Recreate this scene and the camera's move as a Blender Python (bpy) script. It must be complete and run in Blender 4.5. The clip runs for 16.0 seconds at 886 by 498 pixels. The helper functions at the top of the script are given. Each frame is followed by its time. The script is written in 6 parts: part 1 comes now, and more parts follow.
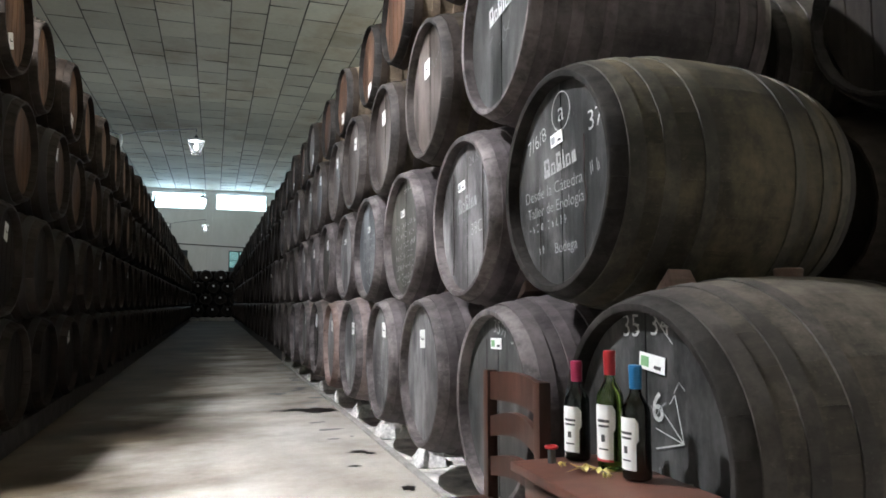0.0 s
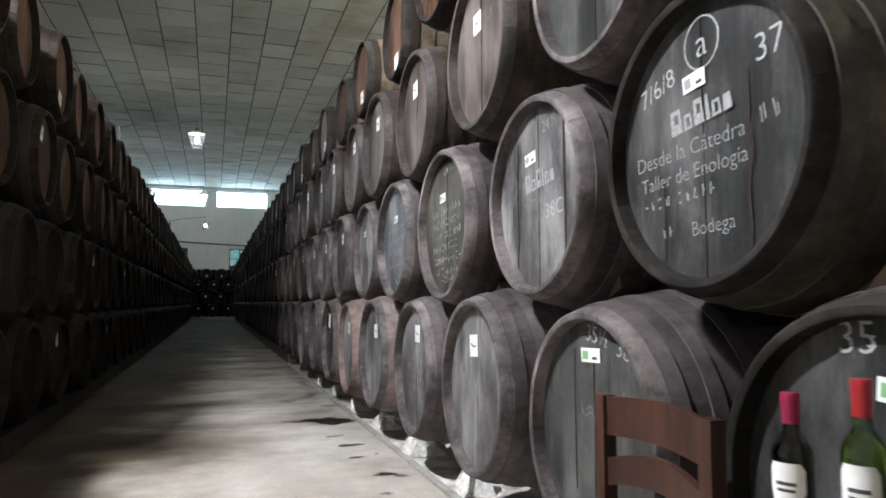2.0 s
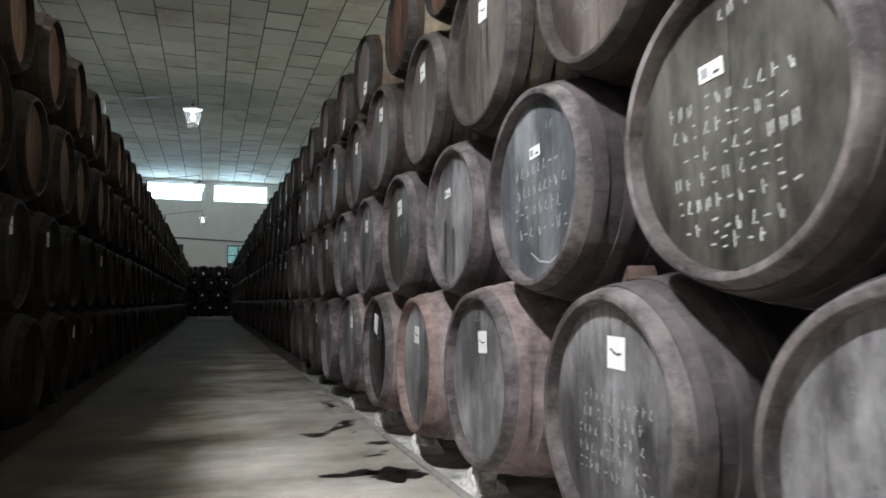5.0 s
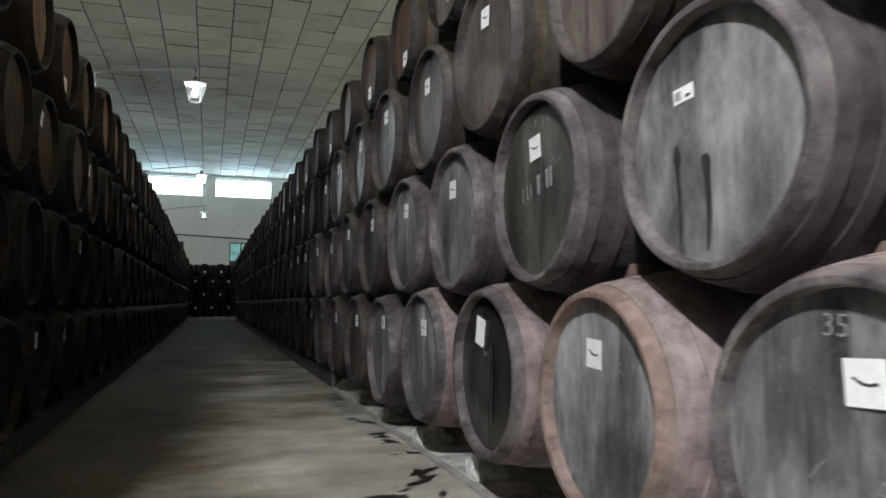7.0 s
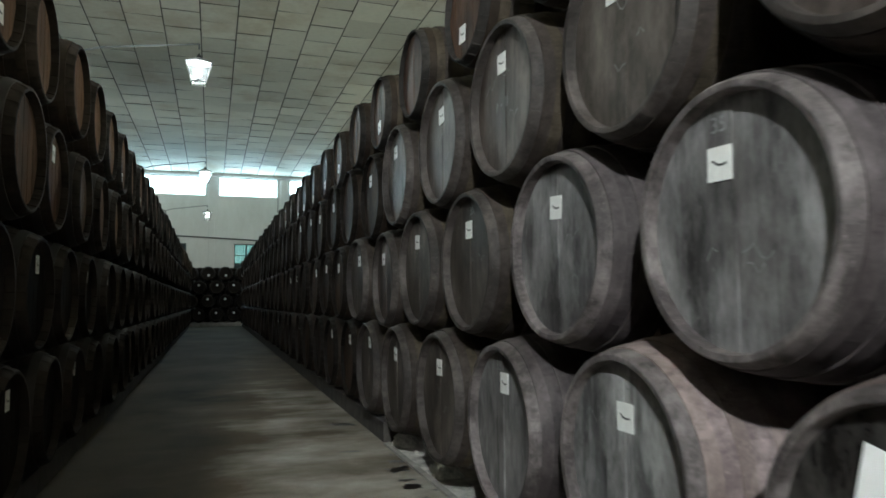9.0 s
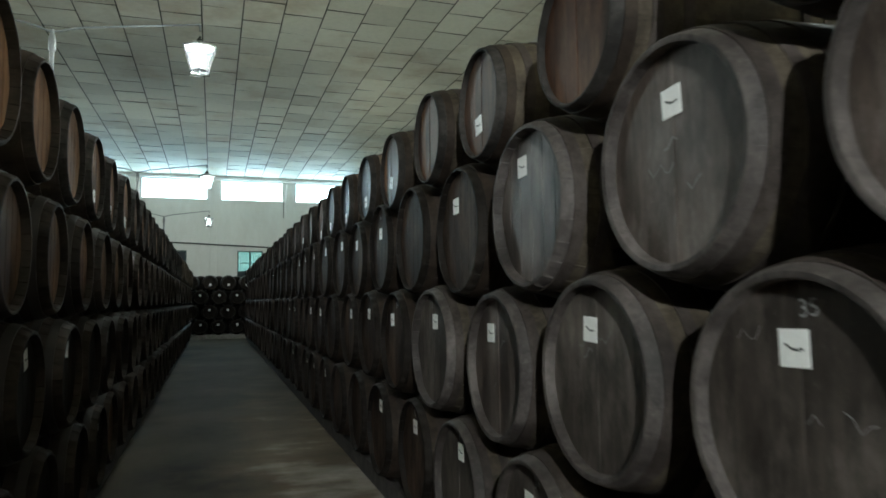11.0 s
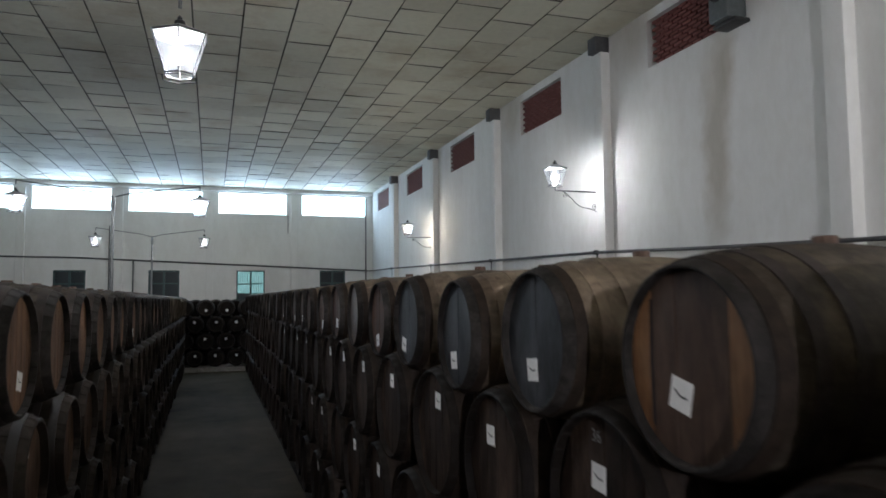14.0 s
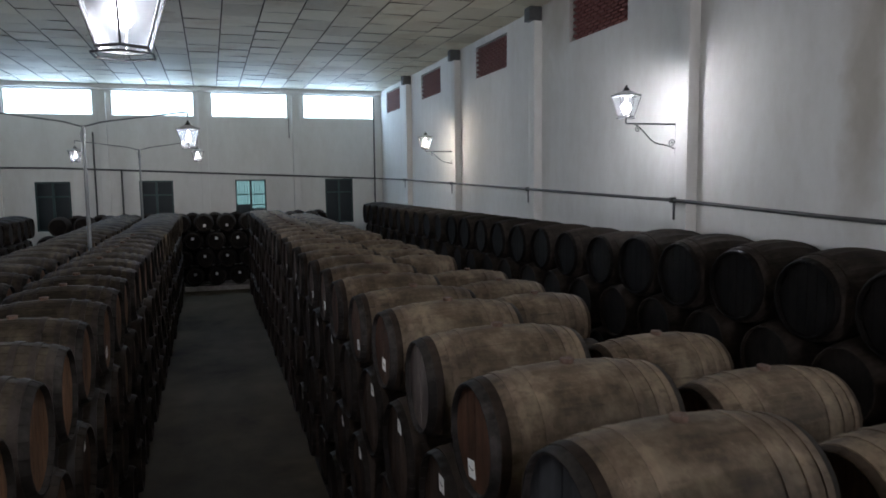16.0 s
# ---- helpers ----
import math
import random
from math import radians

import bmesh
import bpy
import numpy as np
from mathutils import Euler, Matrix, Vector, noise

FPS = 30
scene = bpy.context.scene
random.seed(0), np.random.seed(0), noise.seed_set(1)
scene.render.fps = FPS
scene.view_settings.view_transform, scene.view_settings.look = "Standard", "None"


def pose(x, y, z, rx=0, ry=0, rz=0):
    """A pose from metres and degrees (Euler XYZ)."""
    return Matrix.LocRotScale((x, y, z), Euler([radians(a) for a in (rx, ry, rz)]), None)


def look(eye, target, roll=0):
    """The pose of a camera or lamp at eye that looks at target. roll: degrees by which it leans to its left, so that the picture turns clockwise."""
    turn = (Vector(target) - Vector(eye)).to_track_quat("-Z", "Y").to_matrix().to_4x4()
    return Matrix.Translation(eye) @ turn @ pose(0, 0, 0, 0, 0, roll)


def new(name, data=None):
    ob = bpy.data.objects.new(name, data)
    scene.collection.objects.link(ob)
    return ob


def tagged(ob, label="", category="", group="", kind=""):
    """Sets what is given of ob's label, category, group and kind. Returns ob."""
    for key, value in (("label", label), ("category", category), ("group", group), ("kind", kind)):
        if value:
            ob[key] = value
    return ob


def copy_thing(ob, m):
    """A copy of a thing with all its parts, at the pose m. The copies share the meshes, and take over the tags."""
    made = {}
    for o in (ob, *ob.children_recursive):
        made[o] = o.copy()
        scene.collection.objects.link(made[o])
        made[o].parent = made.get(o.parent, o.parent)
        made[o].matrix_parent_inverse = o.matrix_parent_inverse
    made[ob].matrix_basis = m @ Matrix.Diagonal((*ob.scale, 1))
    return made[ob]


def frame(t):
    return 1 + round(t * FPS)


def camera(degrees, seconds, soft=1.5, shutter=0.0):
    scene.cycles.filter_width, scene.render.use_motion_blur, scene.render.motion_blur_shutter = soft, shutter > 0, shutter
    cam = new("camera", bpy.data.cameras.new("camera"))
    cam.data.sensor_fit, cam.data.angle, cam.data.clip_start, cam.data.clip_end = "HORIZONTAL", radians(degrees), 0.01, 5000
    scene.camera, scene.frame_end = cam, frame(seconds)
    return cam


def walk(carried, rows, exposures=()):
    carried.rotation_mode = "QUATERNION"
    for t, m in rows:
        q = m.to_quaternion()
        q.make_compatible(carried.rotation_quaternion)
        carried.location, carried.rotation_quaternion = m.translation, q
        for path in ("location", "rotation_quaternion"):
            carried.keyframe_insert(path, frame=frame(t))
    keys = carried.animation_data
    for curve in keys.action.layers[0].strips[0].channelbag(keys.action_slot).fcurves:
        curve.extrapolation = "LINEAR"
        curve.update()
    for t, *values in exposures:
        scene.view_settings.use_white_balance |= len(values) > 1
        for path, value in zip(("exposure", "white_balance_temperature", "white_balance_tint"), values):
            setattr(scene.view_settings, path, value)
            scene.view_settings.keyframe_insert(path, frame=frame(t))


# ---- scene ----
cam = camera(65.0, 16.0, soft=1.65, shutter=0.4)
PATH = [
    (0, (-0.07, -0.383, 1.117), (0.653, 1.814, 1.298), -0.1),
    (0.5, (-0.066, -0.253, 1.119), (0.657, 1.944, 1.3), -0.0),
    (1, (-0.077, -0.081, 1.124), (0.647, 2.116, 1.303), -0.2),
    (1.5, (-0.095, 0.113, 1.123), (0.628, 2.31, 1.3), -0.2),
    (2, (-0.114, 0.378, 1.122), (0.61, 2.575, 1.299), -0.1),
    (2.5, (-0.128, 0.673, 1.118), (0.599, 2.869, 1.297), -0.1),
    (3, (-0.132, 1.023, 1.112), (0.594, 3.219, 1.29), -0.0),
    (5.5, (-0.158, 3.2, 1.088), (0.578, 5.394, 1.263), -0.1),
    (6, (-0.168, 3.731, 1.083), (0.566, 5.925, 1.259), -0.0),
    (6.5, (-0.202, 4.222, 1.078), (0.532, 6.416, 1.253), -0.1),
    (7, (-0.247, 4.77, 1.074), (0.487, 6.963, 1.249), -0.1),
    (7.5, (-0.299, 5.283, 1.087), (0.434, 7.477, 1.259), -0.3),
    (8, (-0.319, 5.859, 1.153), (0.412, 8.055, 1.325), -0.4),
    (8.5, (-0.332, 6.416, 1.245), (0.398, 8.612, 1.415), -0.5),
    (9, (-0.345, 7.03, 1.346), (0.383, 9.225, 1.516), -0.5),
    (9.5, (-0.371, 7.606, 1.453), (0.354, 9.803, 1.624), -0.6),
    (10, (-0.408, 8.227, 1.589), (0.317, 10.424, 1.761), -0.5),
    (12.5, (-0.362, 11.57, 2.577), (0.365, 13.767, 2.738), -0.8),
    (13, (-0.345, 12.306, 2.818), (0.384, 14.503, 2.979), -0.7),
    (13.5, (-0.349, 12.986, 3.071), (0.38, 15.182, 3.233), -0.7),
    (14, (-0.343, 13.73, 3.351), (0.389, 15.926, 3.511), -0.6),
    (14.5, (-0.327, 14.449, 3.698), (0.406, 16.648, 3.785), -0.8),
    (15, (-0.317, 15.227, 4.1), (0.419, 17.427, 4.074), -0.7),
    (15.5, (-0.295, 15.879, 4.421), (0.44, 18.076, 4.294), -0.7),
    (16, (-0.266, 16.446, 4.704), (0.463, 18.637, 4.472), -0.7),
]
EXPOSURES = [(0.0, 0.16, 6190, 5), (3.0, 0.09, 6190, 5), (6.0, 0.15, 6240, 4), (8.0, 0.39, 6300, 1), (9.0, 0.54, 6220, -5), (10.0, 0.65, 6230, -7), (12.5, 0.93, 6170, 0), (13.5, 0.57, 6180, 9), (14.5, 0.28, 6170, 13), (16.0, 0.12, 6120, 15)]
walk(cam, [(t, look(eye, target, roll)) for t, eye, target, roll in PATH], EXPOSURES)

# ---------------------------------------------------------------- world and large lights
world = bpy.data.worlds.new("sky")
scene.world = world
world.use_nodes = True
wn = world.node_tree
sky = wn.nodes.new("ShaderNodeTexSky")
sky.sky_type, sky.sun_disc = "NISHITA", False
sky.sun_elevation, sky.sun_rotation = radians(38), radians(150)
wn.nodes["Background"].inputs["Strength"].default_value = 0.12
wn.links.new(sky.outputs["Color"], wn.nodes["Background"].inputs["Color"])

sun_data = bpy.data.lights.new("sun", "SUN")
sun_data.energy, sun_data.angle, sun_data.color = 2.0, radians(0.5), (1.0, 0.95, 0.88)
sun = new("sun", sun_data)
sun.matrix_world = pose(0, 0, 30, 52, 0, 150)


def area_light(name, m, width, height, watts, colour):
    data = bpy.data.lights.new(name, "AREA")
    data.shape, data.size, data.size_y, data.energy, data.color = "RECTANGLE", width, height, watts, colour
    ob = new(name, data)
    ob.matrix_world = m
    return ob


def point_light(name, at, watts, colour, radius=0.05):
    data = bpy.data.lights.new(name, "POINT")
    data.energy, data.color, data.shadow_soft_size = watts, colour, radius
    ob = new(name, data)
    ob.location = at
    return ob


# the plan, in metres
PITCH = 1.137                       # along a row of barrels
TIER_Z = (0.691, 1.576, 2.424, 3.149)
HEAD_X = 1.11                       # front of the barrels' rims beside the aisle
LEFT_X = -1.38
LEFT_PITCH, LEFT_Z = 1.037, (0.605, 1.412, 2.237, 3.042)
WALL_X, PILASTER_X = 7.82, 7.60
BACK_Y, FRONT_Y, FAR_X = 50.1, -9.0, -19.0
CEILING = 8.98
WINDOWS = [(4.05 - 4.13 * i, 7.48 - 4.13 * i) for i in range(6)]
WIN_Z = (7.63, 8.76)
LOW_WINDOWS = [(5.0, 6.34), (0.85, 2.23), (-3.24, -1.83), (-7.34, -5.97), (-11.45, -10.05), (-15.5, -14.1)]
LOW_Z = (2.67, 4.79)
ADDED_OPENING = (0.2, 2.9, 3.6)          # y from, y to, height, in an added, unseen partition before the left stack
PARTITION_X = -3.3

for a, b in WINDOWS:
    area_light("window_daylight", pose((a + b) / 2, BACK_Y + 0.02, sum(WIN_Z) / 2, 90 + 180, 0, 0) @ pose(0, 0, 0, 0, 0, 0), b - a - 0.1, 1.05, 84, (0.56, 0.77, 1.0))
# fill light in the added opening, for the near heads and floor
area_light("doorway_daylight", pose(PARTITION_X + 0.03, (ADDED_OPENING[0] + ADDED_OPENING[1]) / 2, ADDED_OPENING[2] / 2, 0, -90, 0), ADDED_OPENING[2] - 0.1, ADDED_OPENING[1] - ADDED_OPENING[0] - 0.1, 9, (1.0, 0.98, 0.98))

# ---------------------------------------------------------------- materials


def material(name):
    m = bpy.data.materials.new(name)
    m.use_nodes = True
    t = m.node_tree
    return m, t, t.nodes["Principled BSDF"]


def node(t, kind, **values):
    n = t.nodes.new(kind)
    for k, v in values.items():
        n.inputs[k].default_value = v
    return n


def ramp(t, source, stops):
    n = t.nodes.new("ShaderNodeValToRGB")
    while len(n.color_ramp.elements) < len(stops):
        n.color_ramp.elements.new(0.5)
    for e, (p, c) in zip(n.color_ramp.elements, stops):
        e.position, e.color = p, (*c, 1)
    t.links.new(source, n.inputs["Fac"])
    return n


def mix(t, kind, fac, a, b):
    n = t.nodes.new("ShaderNodeMix")
    n.data_type, n.blend_type = "RGBA", kind
    for socket, value in (("Factor", fac), ("A", a), ("B", b)):
        target = [s for s in n.inputs if s.name == socket and s.enabled][0]
        if isinstance(value, (int, float)):
            target.default_value = value
        elif isinstance(value, tuple):
            target.default_value = (*value, 1)
        else:
            t.links.new(value, target)
    return [s for s in n.outputs if s.enabled][0]


def noise_tex(t, coords, scale, stretch=(1, 1, 1), detail=6.0, rough=0.6):
    mp = t.nodes.new("ShaderNodeMapping")
    mp.inputs["Scale"].default_value = stretch
    t.links.new(coords, mp.inputs["Vector"])
    n = node(t, "ShaderNodeTexNoise", Scale=scale, Detail=detail, Roughness=rough)
    t.links.new(mp.outputs["Vector"], n.inputs["Vector"])
    return n.outputs["Fac"]


def shift_by_random(t, coords, random_out):
    """Moves the pattern of every object or island by its own amount."""
    s = t.nodes.new("ShaderNodeVectorMath")
    s.operation = "SCALE"
    s.inputs[0].default_value = (17.0, 29.0, 41.0)
    t.links.new(random_out, s.inputs["Scale"])
    a = t.nodes.new("ShaderNodeVectorMath")
    a.operation = "ADD"
    t.links.new(coords, a.inputs[0])
    t.links.new(s.outputs[0], a.inputs[1])
    return a.outputs[0]


def bump(t, bsdf, height, strength, distance=0.01):
    b = node(t, "ShaderNodeBump", Strength=strength, Distance=distance)
    t.links.new(height, b.inputs["Height"])
    t.links.new(b.outputs["Normal"], bsdf.inputs["Normal"])


def wood(name, dark, light, dust, stretch, grain=22.0, rough=(0.55, 0.85), dusty=0.35, streak=0.5, relief=0.35, smear=(1, 1, 0.7), grime=0.7, sheen=0.3):
    """Old timber: grain and streaks along one way, pale dust and stains in patches, each piece a little different."""
    m, t, p = material(name)
    tc = t.nodes.new("ShaderNodeTexCoord").outputs["Object"]
    info = t.nodes.new("ShaderNodeObjectInfo").outputs["Random"]
    isl = t.nodes.new("ShaderNodeNewGeometry").outputs["Random Per Island"]
    both = t.nodes.new("ShaderNodeMath")
    both.operation = "ADD"
    t.links.new(info, both.inputs[0])
    t.links.new(isl, both.inputs[1])
    co = shift_by_random(t, tc, both.outputs[0])
    fine = noise_tex(t, co, grain, stretch, 8, 0.65)
    wide = noise_tex(t, co, grain * 0.16, tuple((s * 3 + 1) / 4 for s in stretch), 4, 0.6)
    place = t.nodes.new("ShaderNodeNewGeometry").outputs["Position"]
    patch = noise_tex(t, place, 3.6, smear, 9, 0.7)
    soot = noise_tex(t, place, 2.5, (1, 1, 0.6), 6, 0.66)
    base = ramp(t, fine, [(0.19, dark), (0.83, light)]).outputs["Color"]
    streaks = ramp(t, wide, [(0.34, (0.3, 0.29, 0.28)), (0.64, (1.3, 1.3, 1.3))]).outputs["Color"]
    base = mix(t, "MULTIPLY", streak, base, streaks)
    tone = ramp(t, both.outputs[0], [(0.0, (0.72, 0.7, 0.7)), (0.6, (1.0, 0.98, 0.95)), (1.0, (1.25, 1.2, 1.15))]).outputs["Color"]
    base = mix(t, "MULTIPLY", 0.08, base, tone)
    mask = ramp(t, patch, [(0.44, (0, 0, 0)), (0.64, (dusty,) * 3)]).outputs["Color"]
    base = mix(t, "MIX", mask, base, dust)
    chips = noise_tex(t, co, 70.0, tuple((s + 1) / 2 for s in stretch), 4, 0.7)
    base = mix(t, "MIX", ramp(t, chips, [(0.6, (0, 0, 0)), (0.72, (dusty * 0.55,) * 3)]).outputs["Color"], base, dust)
    scars = noise_tex(t, co, 11.0, tuple(s if s < 1 else 1.6 for s in stretch), 9, 0.75)
    base = mix(t, "MULTIPLY", 0.75, base, ramp(t, scars, [(0.3, (0.3, 0.28, 0.27)), (0.45, (1, 1, 1)), (0.62, (1, 1, 1)), (0.75, (1.35, 1.33, 1.3))]).outputs["Color"])
    base = mix(t, "MULTIPLY", grime, base, ramp(t, soot, [(0.36, (0.34, 0.32, 0.31)), (0.6, (1.12, 1.12, 1.12))]).outputs["Color"])
    t.links.new(base, p.inputs["Base Color"])
    r = t.nodes.new("ShaderNodeMapRange")
    r.inputs["To Min"].default_value, r.inputs["To Max"].default_value = rough
    t.links.new(patch, r.inputs["Value"])
    t.links.new(r.outputs[0], p.inputs["Roughness"])
    p.inputs["Specular IOR Level"].default_value = sheen
    bump(t, p, fine, relief, 0.004)
    return m


def plain(name, colour, rough=0.5, metal=0.0, spot=0.15, scale=14.0, relief=0.0):
    m, t, p = material(name)
    tc = t.nodes.new("ShaderNodeTexCoord").outputs["Object"]
    n = noise_tex(t, tc, scale, (1, 1, 1), 6, 0.65)
    c = ramp(t, n, [(0.3, tuple(v * (1 - spot) for v in colour)), (0.7, tuple(min(1, v * (1 + spot)) for v in colour))]).outputs["Color"]
    t.links.new(c, p.inputs["Base Color"])
    p.inputs["Roughness"].default_value, p.inputs["Metallic"].default_value = rough, metal
    if relief:
        bump(t, p, n, relief)
    return m


def glowing(name, colour, strength):
    m, t, p = material(name)
    p.inputs["Emission Color"].default_value = (*colour, 1)
    p.inputs["Emission Strength"].default_value = strength
    return m


def glass(name, colour, rough=0.02):
    m, t, p = material(name)
    p.inputs["Base Color"].default_value = (*colour, 1)
    p.inputs["Roughness"].default_value = rough
    p.inputs["Transmission Weight"].default_value = 1.0
    return m


STAVE = wood("stave_wood", (0.0168, 0.0132, 0.0139), (0.0603, 0.0491, 0.0504), (0.123, 0.106, 0.106), (0.12, 1, 1), 26, dusty=0.65, streak=0.12)
STAVE_BROWN = wood("stave_wood_brown", (0.0465, 0.0328, 0.0211), (0.141, 0.104, 0.0699), (0.266, 0.212, 0.148), (0.12, 1, 1), 26, dusty=0.65, streak=0.12)
STAVE_DARK = wood("stave_wood_dark", (0.013, 0.0104, 0.0091), (0.0442, 0.0351, 0.0286), (0.0845, 0.0689, 0.0559), (0.12, 1, 1), 26, dusty=0.3, sheen=0.08)
HEAD_GREY = wood("head_wood_grey", (0.0374, 0.0354, 0.0367), (0.176, 0.167, 0.17), (0.377, 0.366, 0.364), (1, 1, 0.1), 24, (0.28, 0.65), 0.72, 0.9, 0.3, (1, 1, 0.4), 0.8)
HEAD_BROWN = wood("head_wood_brown", (0.0312, 0.0237, 0.02), (0.11, 0.0848, 0.0716), (0.226, 0.195, 0.179), (1, 1, 0.1), 24, (0.28, 0.65), 0.62, 0.9, 0.3, (1, 1, 0.4), 0.8)
HEAD_WARM = wood("head_wood_warm", (0.055, 0.028, 0.015), (0.225, 0.117, 0.06), (0.24, 0.155, 0.1), (1, 1, 0.12), 24, (0.5, 0.8), 0.3, 0.8, 0.25, sheen=0.15)
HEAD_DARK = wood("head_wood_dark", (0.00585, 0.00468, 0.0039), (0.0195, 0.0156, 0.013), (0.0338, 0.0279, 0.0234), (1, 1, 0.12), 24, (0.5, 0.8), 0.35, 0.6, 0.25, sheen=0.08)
HOOP = wood("hoop_iron", (0.0328, 0.0263, 0.0274), (0.0823, 0.0682, 0.0695), (0.18, 0.155, 0.156), (0.6, 1, 1), 18, (0.5, 0.8), 0.55, 0.12, 0.15)
HOOP_BROWN = wood("hoop_iron_brown", (0.0641, 0.046, 0.0321), (0.161, 0.118, 0.081), (0.314, 0.242, 0.17), (0.6, 1, 1), 18, (0.5, 0.8), 0.55, 0.12, 0.15)
HOOP_RIM = wood("hoop_iron_blackened", (0.013, 0.0091, 0.00715), (0.0358, 0.026, 0.0195), (0.065, 0.0494, 0.0364), (0.6, 1, 1), 18, (0.5, 0.8), 0.4, 0.12, 0.15, sheen=0.1)
HOOP_DARK = plain("hoop_iron_dark", (0.014, 0.011, 0.0095), 0.6, 0.2, 0.3)
HEAD_ORANGE = wood("head_wood_orange", (0.11, 0.0495, 0.0198), (0.36, 0.18, 0.078), (0.36, 0.228, 0.132), (1, 1, 0.12), 24, (0.4, 0.7), 0.3, 0.8, 0.25)
HOOP_ORANGE = wood("hoop_rusty_orange", (0.104, 0.0676, 0.0572), (0.27, 0.181, 0.154), (0.375, 0.312, 0.294), (0.6, 1, 1), 14, (0.5, 0.8), 0.4, 0.3, 0.15)
WEDGE_WOOD = wood("wedge_wood", (0.06, 0.038, 0.03), (0.14, 0.09, 0.072), (0.2, 0.155, 0.14), (0.15, 1, 1), 22, dusty=0.35)
CHAIR_WOOD = wood("chair_wood", (0.032, 0.0136, 0.0092), (0.0784, 0.0328, 0.0224), (0.096, 0.0544, 0.04), (1, 1, 0.15), 30, (0.35, 0.55), 0.2, 0.5, 0.15)
TABLE_WOOD = wood("table_wood", (0.06, 0.022, 0.015), (0.14, 0.058, 0.04), (0.22, 0.12, 0.09), (0.15, 1, 1), 24, (0.3, 0.5), 0.3, 0.5, 0.15)
PAPER = plain("label_paper", (0.78, 0.78, 0.76), 0.6, 0, 0.06, 40)
INK = plain("label_ink", (0.06, 0.06, 0.06), 0.6, 0, 0.1)
GREEN_INK = plain("label_green", (0.22, 0.42, 0.2), 0.6, 0, 0.1)
CHALK = plain("chalk", (0.4, 0.4, 0.39), 0.95, 0, 0.35, 90)
CHALK_MID = plain("chalk_worn", (0.3, 0.3, 0.295), 0.95, 0, 0.4, 90)
CHALK_FAINT = plain("chalk_faint", (0.24, 0.24, 0.24), 0.95, 0, 0.35, 90)
STONE = plain("chock_stone", (0.62, 0.6, 0.57), 0.9, 0, 0.45, 22, 0.6)
CORK = plain("bung_cork", (0.10, 0.062, 0.045), 0.85, 0, 0.3, 30, 0.3)
IRON = plain("lantern_iron", (0.05, 0.05, 0.05), 0.5, 0.7, 0.25)
GALVANISED = plain("pipe_grey", (0.19, 0.2, 0.2), 0.45, 0.5, 0.15)
CABLE = plain("cable_grey", (0.07, 0.07, 0.07), 0.6, 0.1, 0.2)
FRAME_GREEN = plain("window_frame_green", (0.018, 0.05, 0.05), 0.45, 0, 0.2)
DARK_PANE = plain("shutter_dark_green", (0.006, 0.014, 0.018), 0.6, 0, 0.3)
WINDOW_GLASS = glass("window_glass", (0.85, 0.97, 1.0), 0.15)
GREEN_GLASS = glass("green_window_glass", (0.035, 0.065, 0.06), 0.2)
MILK = plain("milk_glass", (0.7, 0.72, 0.74), 0.4, 0, 0.03)
FROSTED = glass("lantern_glass", (0.97, 0.98, 1.0), 0.13)
BULB = glowing("bulb_light", (1.0, 0.98, 0.96), 150)
BRICK = plain("vent_brick", (0.14, 0.042, 0.034), 0.85, 0, 0.3, 25, 0.3)
HOLE = plain("vent_hollow", (0.02, 0.012, 0.01), 0.9)
FAN_PAINT = plain("fan_housing_paint", (0.09, 0.1, 0.1), 0.5, 0.3, 0.2)


STAINS = ((23.35, 7.3, 0.35, 1.0), (23.65, 5.9, 0.42, 2.4), (26.0, 8.9, 0.9, 1.1), (32.0, 8.7, 0.9, 1.1))


